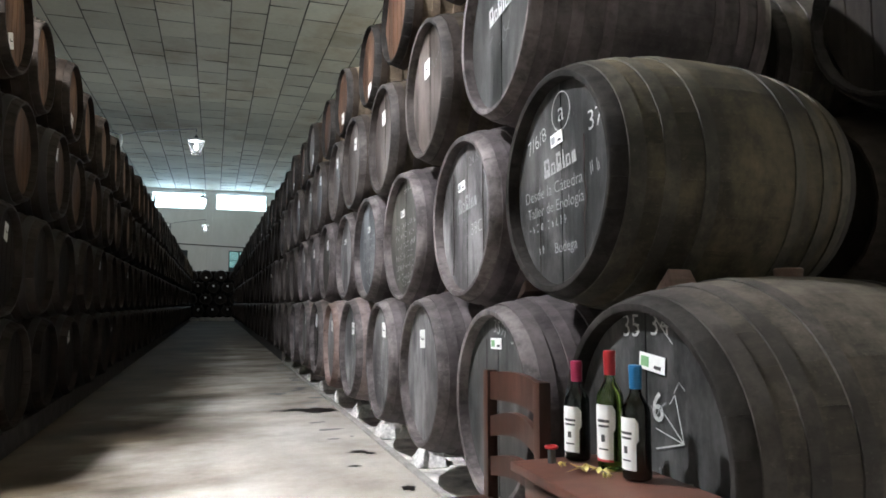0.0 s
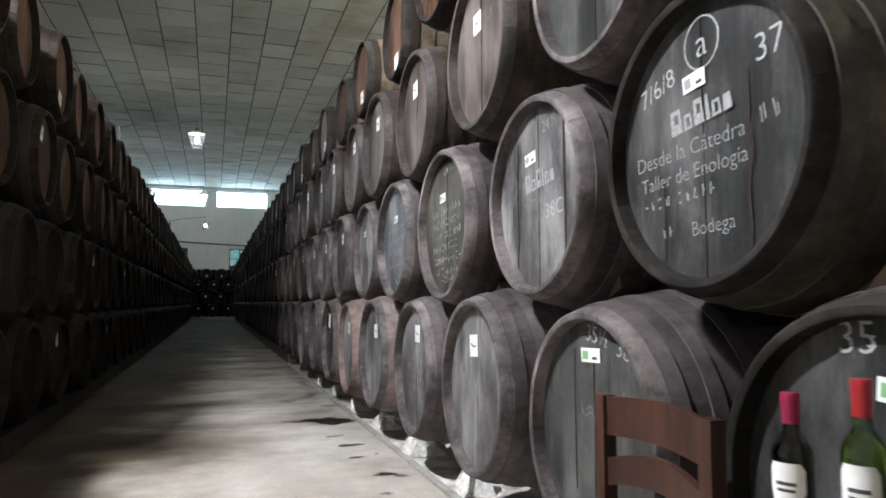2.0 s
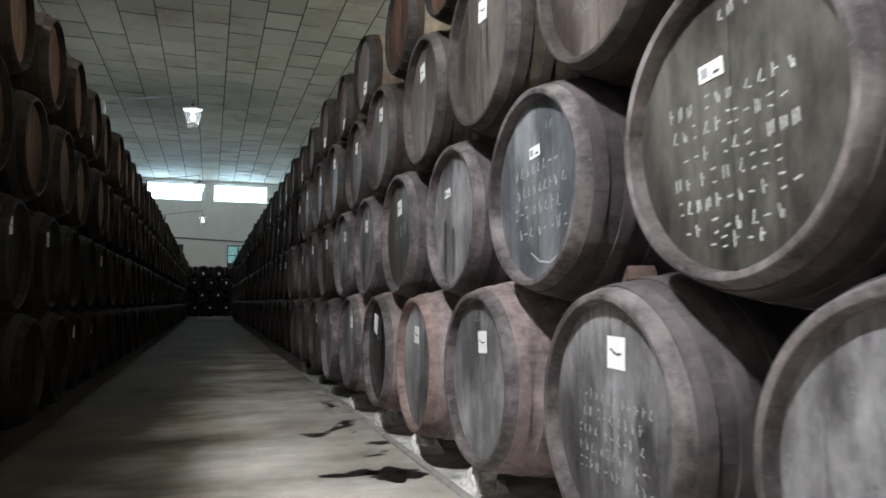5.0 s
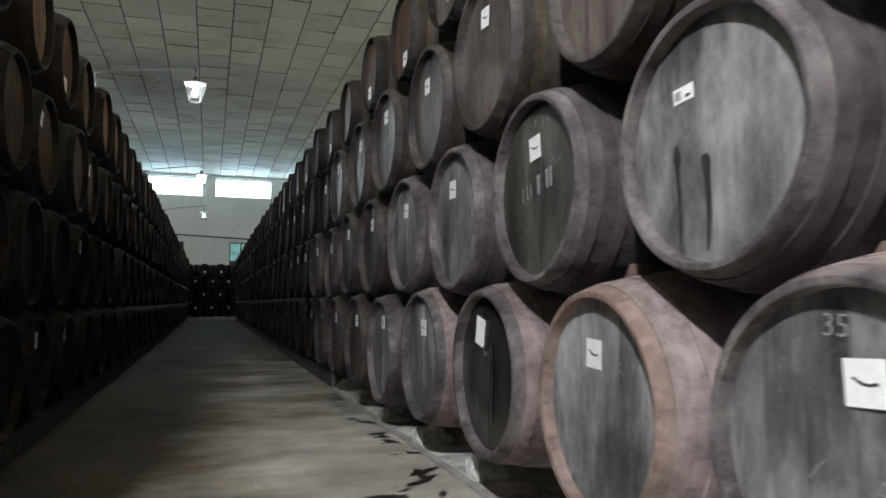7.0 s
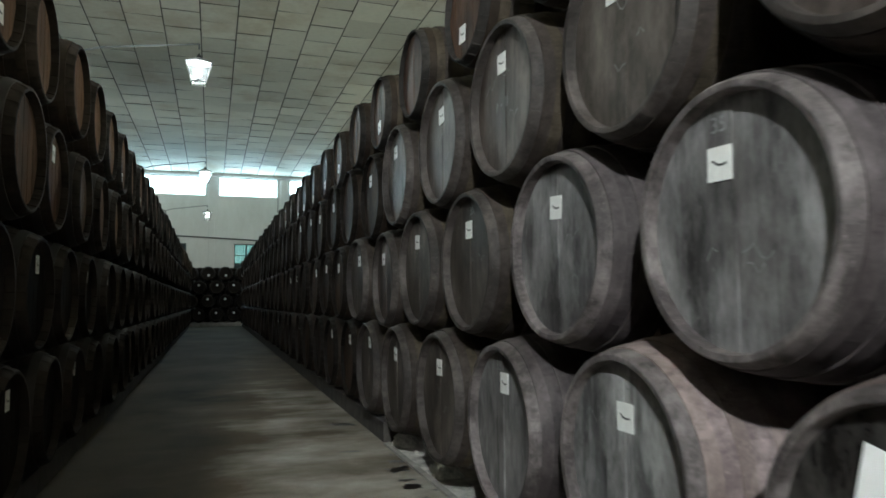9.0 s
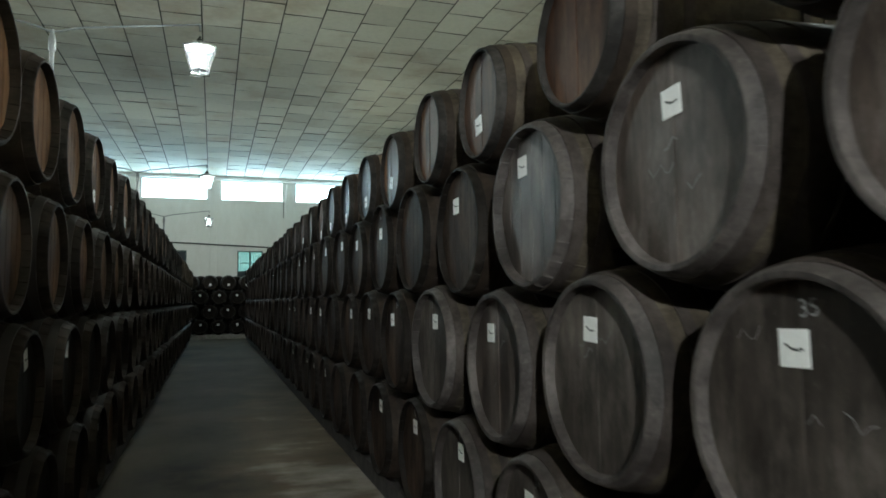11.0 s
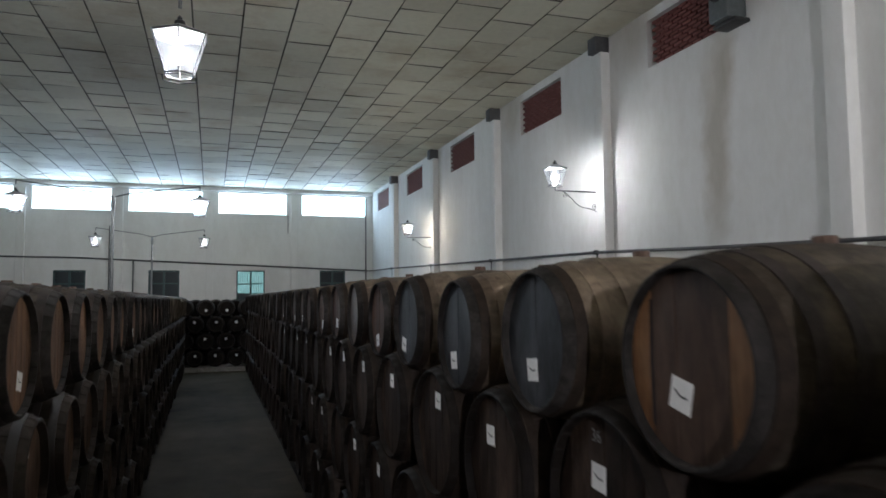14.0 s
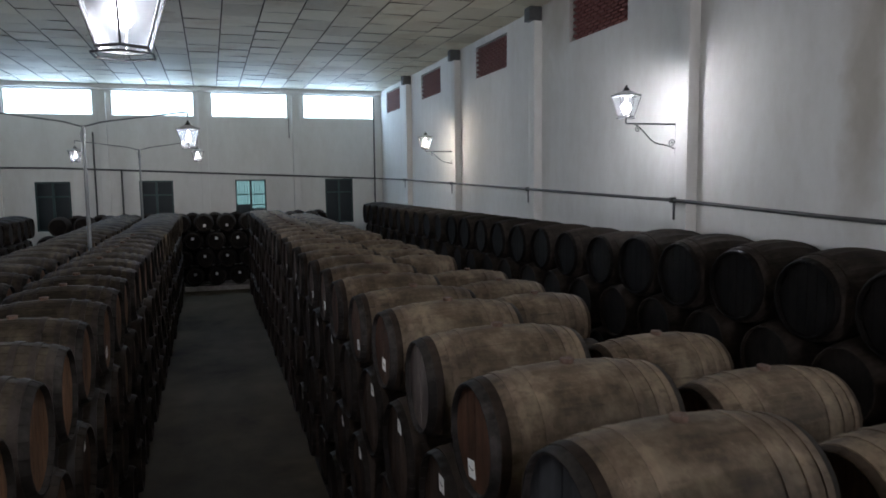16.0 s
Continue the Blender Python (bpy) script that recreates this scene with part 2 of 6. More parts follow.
def whitewash():
    m, t, p = material("whitewashed_plaster")
    tc = t.nodes.new("ShaderNodeTexCoord").outputs["Object"]
    big = noise_tex(t, tc, 0.35, (1, 1, 0.25), 6, 0.6)
    small = noise_tex(t, tc, 5.0, (1, 1, 0.5), 8, 0.7)
    c = ramp(t, big, [(0.3, (0.60, 0.595, 0.57)), (0.6, (0.72, 0.72, 0.70))]).outputs["Color"]
    s = ramp(t, small, [(0.3, (0.9, 0.89, 0.87)), (0.6, (1, 1, 1))]).outputs["Color"]
    c = mix(t, "MULTIPLY", 0.7, c, s)
    run = noise_tex(t, tc, 1.1, (1, 1, 0.09), 7, 0.7)
    c = mix(t, "MULTIPLY", 0.28, c, ramp(t, run, [(0.24, (0.55, 0.5, 0.42)), (0.37, (0.92, 0.91, 0.89)), (0.45, (1, 1, 1))]).outputs["Color"])
    # long brown runs where water came through the roof
    for y, z, wide, tall in STAINS:
        mp = t.nodes.new("ShaderNodeMapping")
        mp.inputs["Location"].default_value, mp.inputs["Scale"].default_value = (0, -y / wide, -z / tall), (0, 1 / wide, 1 / tall)
        warp = t.nodes.new("ShaderNodeVectorMath")
        warp.operation = "MULTIPLY_ADD"
        warp.inputs[1].default_value = (0, 0.5, 0.2)
        n = node(t, "ShaderNodeTexNoise", Scale=2.0, Detail=5.0)
        t.links.new(tc, n.inputs["Vector"])
        t.links.new(n.outputs["Color"], warp.inputs[0])
        t.links.new(tc, warp.inputs[2])
        t.links.new(warp.outputs[0], mp.inputs["Vector"])
        ball = t.nodes.new("ShaderNodeTexGradient")
        ball.gradient_type = "SPHERICAL"
        t.links.new(mp.outputs["Vector"], ball.inputs["Vector"])
        k = ramp(t, ball.outputs["Fac"], [(0.0, (0, 0, 0)), (0.7, (0.75, 0.75, 0.75))]).outputs["Color"]
        c = mix(t, "MULTIPLY", k, c, (0.6, 0.55, 0.47))
    t.links.new(c, p.inputs["Base Color"])
    p.inputs["Roughness"].default_value = 0.85
    bump(t, p, small, 0.25, 0.01)
    return m


def concrete():
    m, t, p = material("worn_concrete")
    tc = t.nodes.new("ShaderNodeTexCoord").outputs["Object"]
    big = noise_tex(t, tc, 0.6, (0.8, 0.8, 1), 7, 0.62)
    mid = noise_tex(t, tc, 2.3, (1, 0.8, 1), 8, 0.7)
    fine = noise_tex(t, tc, 60.0, (1, 1, 1), 6, 0.7)
    c = ramp(t, big, [(0.30, (0.2, 0.18, 0.15)), (0.42, (0.43, 0.392, 0.34)), (0.62, (0.61, 0.582, 0.54))]).outputs["Color"]
    s = ramp(t, mid, [(0.3, (0.8, 0.78, 0.75)), (0.6, (1, 1, 1))]).outputs["Color"]
    c = mix(t, "MULTIPLY", 0.75, c, s)
    f = ramp(t, fine, [(0.3, (0.85, 0.85, 0.85)), (0.6, (1.05, 1.05, 1.05))]).outputs["Color"]
    c = mix(t, "MULTIPLY", 0.6, c, f)
    # old spills and dirt; shade put in the colour, darker deeper in and leftwards
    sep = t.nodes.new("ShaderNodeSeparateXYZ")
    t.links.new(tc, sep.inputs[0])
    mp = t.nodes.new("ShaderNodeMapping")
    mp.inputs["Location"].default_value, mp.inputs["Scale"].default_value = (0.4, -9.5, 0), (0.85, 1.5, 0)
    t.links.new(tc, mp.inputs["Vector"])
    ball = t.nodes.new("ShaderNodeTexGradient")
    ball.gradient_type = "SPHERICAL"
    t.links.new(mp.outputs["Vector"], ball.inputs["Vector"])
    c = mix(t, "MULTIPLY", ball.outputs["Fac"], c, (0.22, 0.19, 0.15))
    # the light's falloff down the hall, put into the floor colour
    depth_shade = t.nodes.new("ShaderNodeMapRange")
    depth_shade.inputs["From Min"].default_value, depth_shade.inputs["From Max"].default_value = 3.0, 30.0
    depth_shade.inputs["To Min"].default_value, depth_shade.inputs["To Max"].default_value = -0.28, 0.6
    t.links.new(sep.outputs["Y"], depth_shade.inputs["Value"])
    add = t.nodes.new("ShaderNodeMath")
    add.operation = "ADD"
    t.links.new(depth_shade.outputs[0], add.inputs[0])
    # shade along the left stack, put into the floor colour
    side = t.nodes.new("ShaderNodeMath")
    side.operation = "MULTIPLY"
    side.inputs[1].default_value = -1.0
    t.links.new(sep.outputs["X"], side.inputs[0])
    left_shade = t.nodes.new("ShaderNodeMapRange")
    left_shade.inputs["From Min"].default_value, left_shade.inputs["From Max"].default_value = -0.4, 1.1
    left_shade.inputs["To Max"].default_value = 0.5
    t.links.new(side.outputs[0], left_shade.inputs["Value"])
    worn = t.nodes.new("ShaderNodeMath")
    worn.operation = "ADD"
    t.links.new(left_shade.outputs[0], worn.inputs[0])
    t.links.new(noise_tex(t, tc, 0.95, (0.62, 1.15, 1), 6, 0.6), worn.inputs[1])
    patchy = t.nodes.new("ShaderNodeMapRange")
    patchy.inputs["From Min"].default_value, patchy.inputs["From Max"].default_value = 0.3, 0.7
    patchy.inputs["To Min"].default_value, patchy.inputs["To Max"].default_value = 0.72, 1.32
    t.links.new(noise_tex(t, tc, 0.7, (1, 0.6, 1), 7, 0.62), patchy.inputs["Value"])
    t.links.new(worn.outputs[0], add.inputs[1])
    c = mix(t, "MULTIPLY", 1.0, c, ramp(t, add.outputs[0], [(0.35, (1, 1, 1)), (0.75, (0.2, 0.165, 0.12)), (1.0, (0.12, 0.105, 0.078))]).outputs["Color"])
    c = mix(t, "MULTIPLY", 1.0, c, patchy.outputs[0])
    t.links.new(c, p.inputs["Base Color"])
    r = t.nodes.new("ShaderNodeMapRange")
    r.inputs["To Min"].default_value, r.inputs["To Max"].default_value = 0.7, 0.95
    p.inputs["Specular IOR Level"].default_value = 0.15
    t.links.new(mid, r.inputs["Value"])
    t.links.new(r.outputs[0], p.inputs["Roughness"])
    bump(t, p, fine, 0.2, 0.004)
    return m


def tile_board():
    m, t, p = material("ceiling_board")
    tc = t.nodes.new("ShaderNodeTexCoord").outputs["Object"]
    isl = t.nodes.new("ShaderNodeNewGeometry").outputs["Random Per Island"]
    stain = noise_tex(t, tc, 0.5, (1, 1, 1), 6, 0.62)
    small = noise_tex(t, tc, 7.0, (1, 1, 1), 6, 0.6)
    c = ramp(t, isl, [(0, (0.52, 0.505, 0.395)), (1, (0.68, 0.66, 0.525))]).outputs["Color"]
    s = ramp(t, stain, [(0.3, (0.66, 0.55, 0.42)), (0.5, (1, 1, 1))]).outputs["Color"]
    c = mix(t, "MULTIPLY", 0.7, c, s)
    f = ramp(t, small, [(0.3, (0.9, 0.9, 0.9)), (0.6, (1.05, 1.05, 1.05))]).outputs["Color"]
    c = mix(t, "MULTIPLY", 0.6, c, f)
    t.links.new(c, p.inputs["Base Color"])
    p.inputs["Roughness"].default_value = 0.62
    return m


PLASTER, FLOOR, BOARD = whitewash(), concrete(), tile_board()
JOINT = plain("ceiling_joint", (0.07, 0.064, 0.05), 0.9)
SPILL = plain("wine_spill", (0.014, 0.010, 0.009), 0.35, 0, 0.4, 9)
# lightened to make up for light missing under the barrels
SLAB = plain("pale_slab", (0.56, 0.53, 0.5), 0.85, 0, 0.7, 4, 0.5)
BEARER = plain("blackened_concrete", (0.06, 0.052, 0.046), 0.85, 0, 0.5, 6, 0.4)
KERB = plain("kerb_concrete", (0.33, 0.31, 0.285), 0.85, 0, 0.3, 6, 0.3)

# ---------------------------------------------------------------- mesh helpers


def mesh_of(name, bm, *materials, smooth=True):
    me = bpy.data.meshes.new(name)
    bmesh.ops.recalc_face_normals(bm, faces=bm.faces)
    bm.to_mesh(me)
    bm.free()
    for m in materials:
        me.materials.append(m)
    if smooth:
        me.shade_smooth()
        me.set_sharp_from_angle(angle=radians(35))
    return me


def child(name, me, parent, m=None, label=""):
    ob = new(name, me)
    ob.parent = parent
    if m is not None:
        ob.matrix_basis = m
    return tagged(ob, label) if label else ob


def part(name, bm, mat, parent, label="", m=None, smooth=True):
    return child(name, mesh_of(name, bm, mat, smooth=smooth), parent, m, label)


def empty(name, m=None):
    ob = new(name)
    ob.empty_display_size = 0.1
    if m is not None:
        ob.matrix_basis = m
    return ob


def structure(name, bm, mat, label, smooth=False):
    return tagged(new(name, mesh_of(name, bm, mat, smooth=smooth)), label, name.split("_")[0], kind="structure")


def box(bm, lo, hi, bevel=0.0):
    r = bmesh.ops.create_cube(bm, size=1)
    vs = r["verts"]
    for v in vs:
        v.co = Vector([lo[i] + (v.co[i] + 0.5) * (hi[i] - lo[i]) for i in range(3)])
    if bevel:
        es = list({e for v in vs for e in v.link_edges})
        bmesh.ops.bevel(bm, geom=es, offset=bevel, segments=2, affect="EDGES", profile=0.6)
    return vs


def boxed(lo, hi, bevel=0.0):
    bm = bmesh.new()
    box(bm, lo, hi, bevel)
    return bm


def lathe(bm, profile, steps=32, axis="z", caps=True):
    """A turned shape: profile of (radius, along)."""
    rings = []
    for r, h in profile:
        ring = []
        for i in range(steps):
            a = 2 * math.pi * i / steps
            c, s = r * math.cos(a), r * math.sin(a)
            ring.append(bm.verts.new((c, s, h) if axis == "z" else (h, c, s)))
        rings.append(ring)
    for a, b in zip(rings, rings[1:]):
        for i in range(steps):
            j = (i + 1) % steps
            bm.faces.new((a[i], a[j], b[j], b[i]))
    if caps:
        bm.faces.new(rings[0])
        bm.faces.new(rings[-1])
    return bm


def tube(bm, a, b, radius, steps=10, radius_b=None):
    a, b = Vector(a), Vector(b)
    m = Matrix.Translation(a) @ (b - a).to_track_quat("Z", "Y").to_matrix().to_4x4()
    n = (b - a).length
    rb = radius if radius_b is None else radius_b
    ra, rr = [], []
    for i in range(steps):
        t = 2 * math.pi * i / steps
        ra.append(bm.verts.new(m @ Vector((radius * math.cos(t), radius * math.sin(t), 0))))
        rr.append(bm.verts.new(m @ Vector((rb * math.cos(t), rb * math.sin(t), n))))
    for i in range(steps):
        j = (i + 1) % steps
        bm.faces.new((ra[i], ra[j], rr[j], rr[i]))
    bm.faces.new(ra)
    bm.faces.new(rr)


def wire(bm, points, radius, steps=8):
    for a, b in zip(points, points[1:]):
        tube(bm, a, b, radius, steps)


def wall_with_holes(bm, span, height, holes, thick, place):
    """A thick wall in its own plane (u along, z up); place maps (u, depth, z) to the world."""
    us = sorted({span[0], span[1], *(h[0] for h in holes), *(h[1] for h in holes)})
    zs = sorted({height[0], height[1], *(h[2] for h in holes), *(h[3] for h in holes)})

    def solid(i, k):
        if not (0 <= i < len(us) - 1 and 0 <= k < len(zs) - 1):
            return False
        u, z = (us[i] + us[i + 1]) / 2, (zs[k] + zs[k + 1]) / 2
        return not any(h[0] < u < h[1] and h[2] < z < h[3] for h in holes)

    vs = {}

    def v(i, d, k):
        if (i, d, k) not in vs:
            vs[i, d, k] = bm.verts.new(place(us[i], d * thick, zs[k]))
        return vs[i, d, k]

    for i in range(len(us) - 1):
        for k in range(len(zs) - 1):
            if not solid(i, k):
                continue
            for d in (0, 1):
                bm.faces.new((v(i, d, k), v(i + 1, d, k), v(i + 1, d, k + 1), v(i, d, k + 1)))
            for di, dk, e in ((-1, 0, ((i, k), (i, k + 1))), (1, 0, ((i + 1, k), (i + 1, k + 1))), (0, -1, ((i, k), (i + 1, k))), (0, 1, ((i, k + 1), (i + 1, k + 1)))):
                if not solid(i + di, k + dk):
                    (a, b), (c, d2) = e
                    bm.faces.new((v(a, 0, b), v(c, 0, d2), v(c, 1, d2), v(a, 1, b)))
    return bm

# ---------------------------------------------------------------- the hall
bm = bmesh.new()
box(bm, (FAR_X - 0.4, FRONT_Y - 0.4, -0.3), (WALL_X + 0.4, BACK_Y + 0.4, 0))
structure("floor", bm, FLOOR, "worn pale concrete floor with stains and spills, shaded darker deeper in and leftwards")

bm = bmesh.new()
wall_with_holes(bm, (FAR_X, WALL_X), (0, 9.6), [(a, b, *WIN_Z) for a, b in WINDOWS] + [(a, b, *LOW_Z) for a, b in LOW_WINDOWS], 0.35, lambda u, d, z: (u, BACK_Y + d, z))
structure("wall_back", bm, PLASTER, "whitewashed end wall with a row of high windows")

VENTS = [(y - 1.2, y + 1.2, 7.83, 8.78) for y in (6.05, 12.05, 18.05, 24.05, 30.05, 36.05, 42.0, 47.7)]
bm = bmesh.new()
wall_with_holes(bm, (FRONT_Y, BACK_Y), (0, 9.6), VENTS, 0.35, lambda u, d, z: (WALL_X + d, u, z))
structure("wall_side", bm, PLASTER, "whitewashed side wall with pilasters and brick vents")

structure("wall_front", boxed((FAR_X, FRONT_Y - 0.35, 0), (WALL_X, FRONT_Y, 9.6)), PLASTER, "whitewashed wall behind the first barrels")
# an unseen wall, added to hold the fill light's opening
bm = bmesh.new()
wall_with_holes(bm, (FRONT_Y, 3.2), (0, 4.2), [(ADDED_OPENING[0], ADDED_OPENING[1], -0.001, ADDED_OPENING[2])], 0.3, lambda u, d, z: (PARTITION_X - d, u, z))
structure("wall_partition", bm, PLASTER, "added whitewashed partition, out of view, with a wide opening")
structure("wall_far", boxed((FAR_X - 0.35, FRONT_Y, 0), (FAR_X, BACK_Y, 9.6)), PLASTER, "whitewashed far side wall of the hall")

for i in range(10):
    y = 44.86 - 6.02 * i
    pil = tagged(empty("trim_pilaster", Matrix.Translation((WALL_X, y, 0))), "whitewashed pilaster with a dark beam end", "pilaster", "pilasters", "structure")
    part("shaft", boxed((PILASTER_X - WALL_X, -0.17, 0), (0.01, 0.17, 8.63), 0.015), PLASTER, pil)
    part("beam_end", boxed((PILASTER_X - WALL_X - 0.12, -0.16, 8.63), (0.01, 0.16, CEILING - 0.01), 0.01), CABLE, pil, "dark steel beam end")
for x in (3.69 - 4.13 * i for i in range(-1, 6)):
    if x < WALL_X - 0.5:
        structure("trim_pilaster_back", boxed((x - 0.17, BACK_Y - 0.14, 0), (x + 0.17, BACK_Y + 0.01, CEILING - 0.35), 0.015), PLASTER, "whitewashed pilaster of the end wall")
structure("trim_beam_back", boxed((FAR_X, BACK_Y - 0.16, CEILING - 0.2), (WALL_X, BACK_Y + 0.01, CEILING - 0.02), 0.01), PLASTER, "whitewashed ledge over the high windows")

# ceiling: boards 0.96 m wide, 1.22 m long, in half bond, sagging a little, on a dark grid
bm = bmesh.new()
box(bm, (FAR_X, FRONT_Y, CEILING + 0.03), (WALL_X, BACK_Y, CEILING + 0.3))
rng = random.Random(5)
TILE_X, TILE_Y = 0.96, 1.22
x = 0.2 - 20 * TILE_X
strip = 0
while x < WALL_X:
    y = 0.32 - 9 * TILE_Y
    shift = (0.0 if strip % 2 == 0 else 0.6) + rng.uniform(-0.04, 0.04)
    strip += 1
    while y < BACK_Y:
        x0, x1 = max(x + 0.016, FAR_X), min(x + TILE_X - 0.016, WALL_X)
        y0, y1 = max(y + shift + 0.016, FRONT_Y), min(y + shift + TILE_Y - 0.016, BACK_Y)
        if x1 - x0 > 0.05 and y1 - y0 > 0.05:
            z = [CEILING + rng.uniform(-0.012, 0.012) for _ in range(4)]
            lo = [bm.verts.new(c) for c in ((x0, y0, z[0]), (x1, y0, z[1]), (x1, y1, z[2]), (x0, y1, z[3]))]
            hi = [bm.verts.new(v.co + Vector((0, 0, 0.016))) for v in lo]
            f = [bm.faces.new(lo)]
            f += [bm.faces.new((lo[i], lo[(i + 1) % 4], hi[(i + 1) % 4], hi[i])) for i in range(4)]
            f[0].material_index = 1
        y += TILE_Y
    x += TILE_X
me = mesh_of("ceiling", bm, JOINT, BOARD, smooth=False)
tagged(new("ceiling", me), "ceiling of grey-white boards with dark joints", "ceiling", kind="structure")

# ---------------------------------------------------------------- windows, vents, pipes, lamps
FROST_SKY = glowing("overcast_glow", (0.80, 0.95, 1.0), 5.0)
for i, (a, b) in enumerate(WINDOWS):
    w = tagged(empty(f"window_{i + 1}", Matrix.Translation(((a + b) / 2, BACK_Y + 0.12, WIN_Z[0]))), "long high window with thin white frame, bright daylight behind", "window", "high windows", "structure")
    h, n = WIN_Z[1] - WIN_Z[0], (b - a) / 2
    bm = bmesh.new()
    for lo, hi in (((-n, -0.03, 0), (n, 0.03, 0.05)), ((-n, -0.03, h - 0.05), (n, 0.03, h)), ((-n, -0.03, 0.05), (-n + 0.05, 0.03, h - 0.05)), ((n - 0.05, -0.03, 0.05), (n, 0.03, h - 0.05))):
        box(bm, lo, hi)
    part("window_frame", bm, PAPER, w, smooth=False)
    for k in range(2):
        pane = part("pane", boxed((-n + 0.05 + k * (n - 0.05), -0.004, 0.05), (k * (n - 0.05), 0.004, h - 0.05)), WINDOW_GLASS, w)
        pane.visible_shadow = False
# the bright overcast sky beyond the high windows
bm = boxed((FAR_X - 30, BACK_Y + 24, -5), (WALL_X + 30, BACK_Y + 24.1, 45))
tagged(new("backdrop", mesh_of("backdrop", bm, FROST_SKY, smooth=False)), "bright hazy sky outside the windows", "backdrop", kind="structure")

for i, (a, b) in enumerate(LOW_WINDOWS):
    lit = i == 1
    w = tagged(empty(f"window_{i + 7}", Matrix.Translation(((a + b) / 2, BACK_Y + 0.1, LOW_Z[0]))), "green framed window with bars, daylight in its panes" if lit else "dark green shuttered window in the end wall", "window", "low windows", "structure")
    h, n = LOW_Z[1] - LOW_Z[0], (b - a) / 2
    bm = bmesh.new()
    for lo, hi in (((-n, -0.06, 0), (n, 0.04, 0.07)), ((-n, -0.06, h - 0.07), (n, 0.04, h)), ((-n, -0.06, 0.07), (-n + 0.07, 0.04, h - 0.07)), ((n - 0.07, -0.06, 0.07), (n, 0.04, h - 0.07)), ((-0.05, -0.05, 0.07), (0.05, 0.03, h - 0.07))):
        box(bm, lo, hi)
    part("window_frame", bm, FRAME_GREEN, w, smooth=False)
    for k in (0, 1):
        x0, x1 = (-n + 0.07, -0.05) if k == 0 else (0.05, n - 0.07)
        if lit:
            z0 = 0.95 if k == 0 else 0.8
            part("pane", boxed((x0, -0.004, z0), (x1, 0.004, h - 0.07)), GREEN_GLASS, w).visible_shadow = False
            part("lower_panel", boxed((x0, -0.02, 0.07), (x1, 0.02, z0)), DARK_PANE, w)
            for j in range(1, 5):
                part("bar", boxed((x0 + (x1 - x0) * j / 5 - 0.012, -0.05, 0.07), (x0 + (x1 - x0) * j / 5 + 0.012, -0.03, h - 0.07)), FRAME_GREEN, w)
            for z in (h * 0.45, h * 0.68):
                part("crossbar", boxed((x0, -0.055, z - 0.025), (x1, -0.03, z + 0.025)), FRAME_GREEN, w)
        else:
            part("shutter", boxed((x0, -0.02, 0.07), (x1, 0.02, h - 0.07), 0.008), DARK_PANE, w)
            part("rail", boxed((x0, -0.045, h * 0.68), (x1, -0.02, h * 0.68 + 0.07), 0.006), FRAME_GREEN, w)


def brick_mesh(n):
    return mesh_of("brick", boxed((0, -0.115, -0.028), (0.1, 0.115, 0.028), 0.004), BRICK, smooth=False)


BRICK_MESH = brick_mesh(0)
for a, b, z0, z1 in VENTS:
    vent = tagged(empty("vent", Matrix.Translation((WALL_X + 0.02, (a + b) / 2, z0))), "red brick lattice vent high in the whitewashed wall", "vent", "brick vents", "structure")
    part("back_panel", boxed((0.2, -(b - a) / 2, 0), (0.24, (b - a) / 2, z1 - z0)), BRICK, vent)
    if a > 20:
        row = 0
        z = 0.04
        while z < z1 - z0 - 0.02:
            y = -(b - a) / 2 + (0.14 if row % 2 == 0 else 0.25)
            while y < (b - a) / 2 - 0.1:
                child("brick", BRICK_MESH, vent, Matrix.Translation((0.0, y, z)))
                y += 0.27
            z += 0.075
            row += 1

# the extractor fan beside one vent
fan = tagged(empty("extractor_fan", Matrix.Translation((WALL_X, 22.75, 7.78))), "dark metal extractor fan housing on the wall", "fan")
part("housing", boxed((-0.42, -0.22, 0.0), (-0.02, 0.22, 0.98), 0.05), FAN_PAINT, fan)
part("bracket", boxed((-0.3, -0.26, -0.06), (0.0, 0.26, 0.0), 0.01), IRON, fan)
bm = bmesh.new()
lathe(bm, [(0.17, -0.46), (0.19, -0.43), (0.19, -0.40)], 24, "x")
part("intake_ring", bm, IRON, fan, m=Matrix.Translation((0, 0, 0.5)))

bm = bmesh.new()
wire(bm, [(PILASTER_X - 0.04, -2, 3.28), (PILASTER_X - 0.04, 23.4, 4.13), (PILASTER_X - 0.04, 26.9, 4.28), (PILASTER_X - 0.04, 45.0, 4.7), (PILASTER_X - 0.02, BACK_Y - 0.2, 4.77)], 0.032)
pipe = tagged(empty("trim_pipe_side"), "thin grey pipe running along the white wall", "pipe", kind="structure")
part("pipe", bm, CABLE, pipe)
for i in range(7):
    y = 45.0 - 6.02 * i
    z = 4.28 + (y - 26.9) * 0.0232 if y > 26.9 else 4.28 - (26.9 - y) * 0.034
    part("clamp", boxed((PILASTER_X - 0.09, y - 0.04, z - 0.05), (PILASTER_X + 0.005, y + 0.04, z + 0.05), 0.008), IRON, pipe)
    part("drop", boxed((PILASTER_X - 0.03, y - 0.02, z - 0.35), (PILASTER_X - 0.01, y + 0.02, z - 0.04)), CABLE, pipe)
bm = bmesh.new()
wire(bm, [(PILASTER_X - 0.1, BACK_Y - 0.19, 4.78), (-6.4, BACK_Y - 0.19, 5.37), (FAR_X, BACK_Y - 0.19, 5.54)], 0.04)
pipe = tagged(empty("trim_pipe_back"), "thin grey pipe running along the end wall", "pipe", kind="structure")
part("pipe", bm, CABLE, pipe)
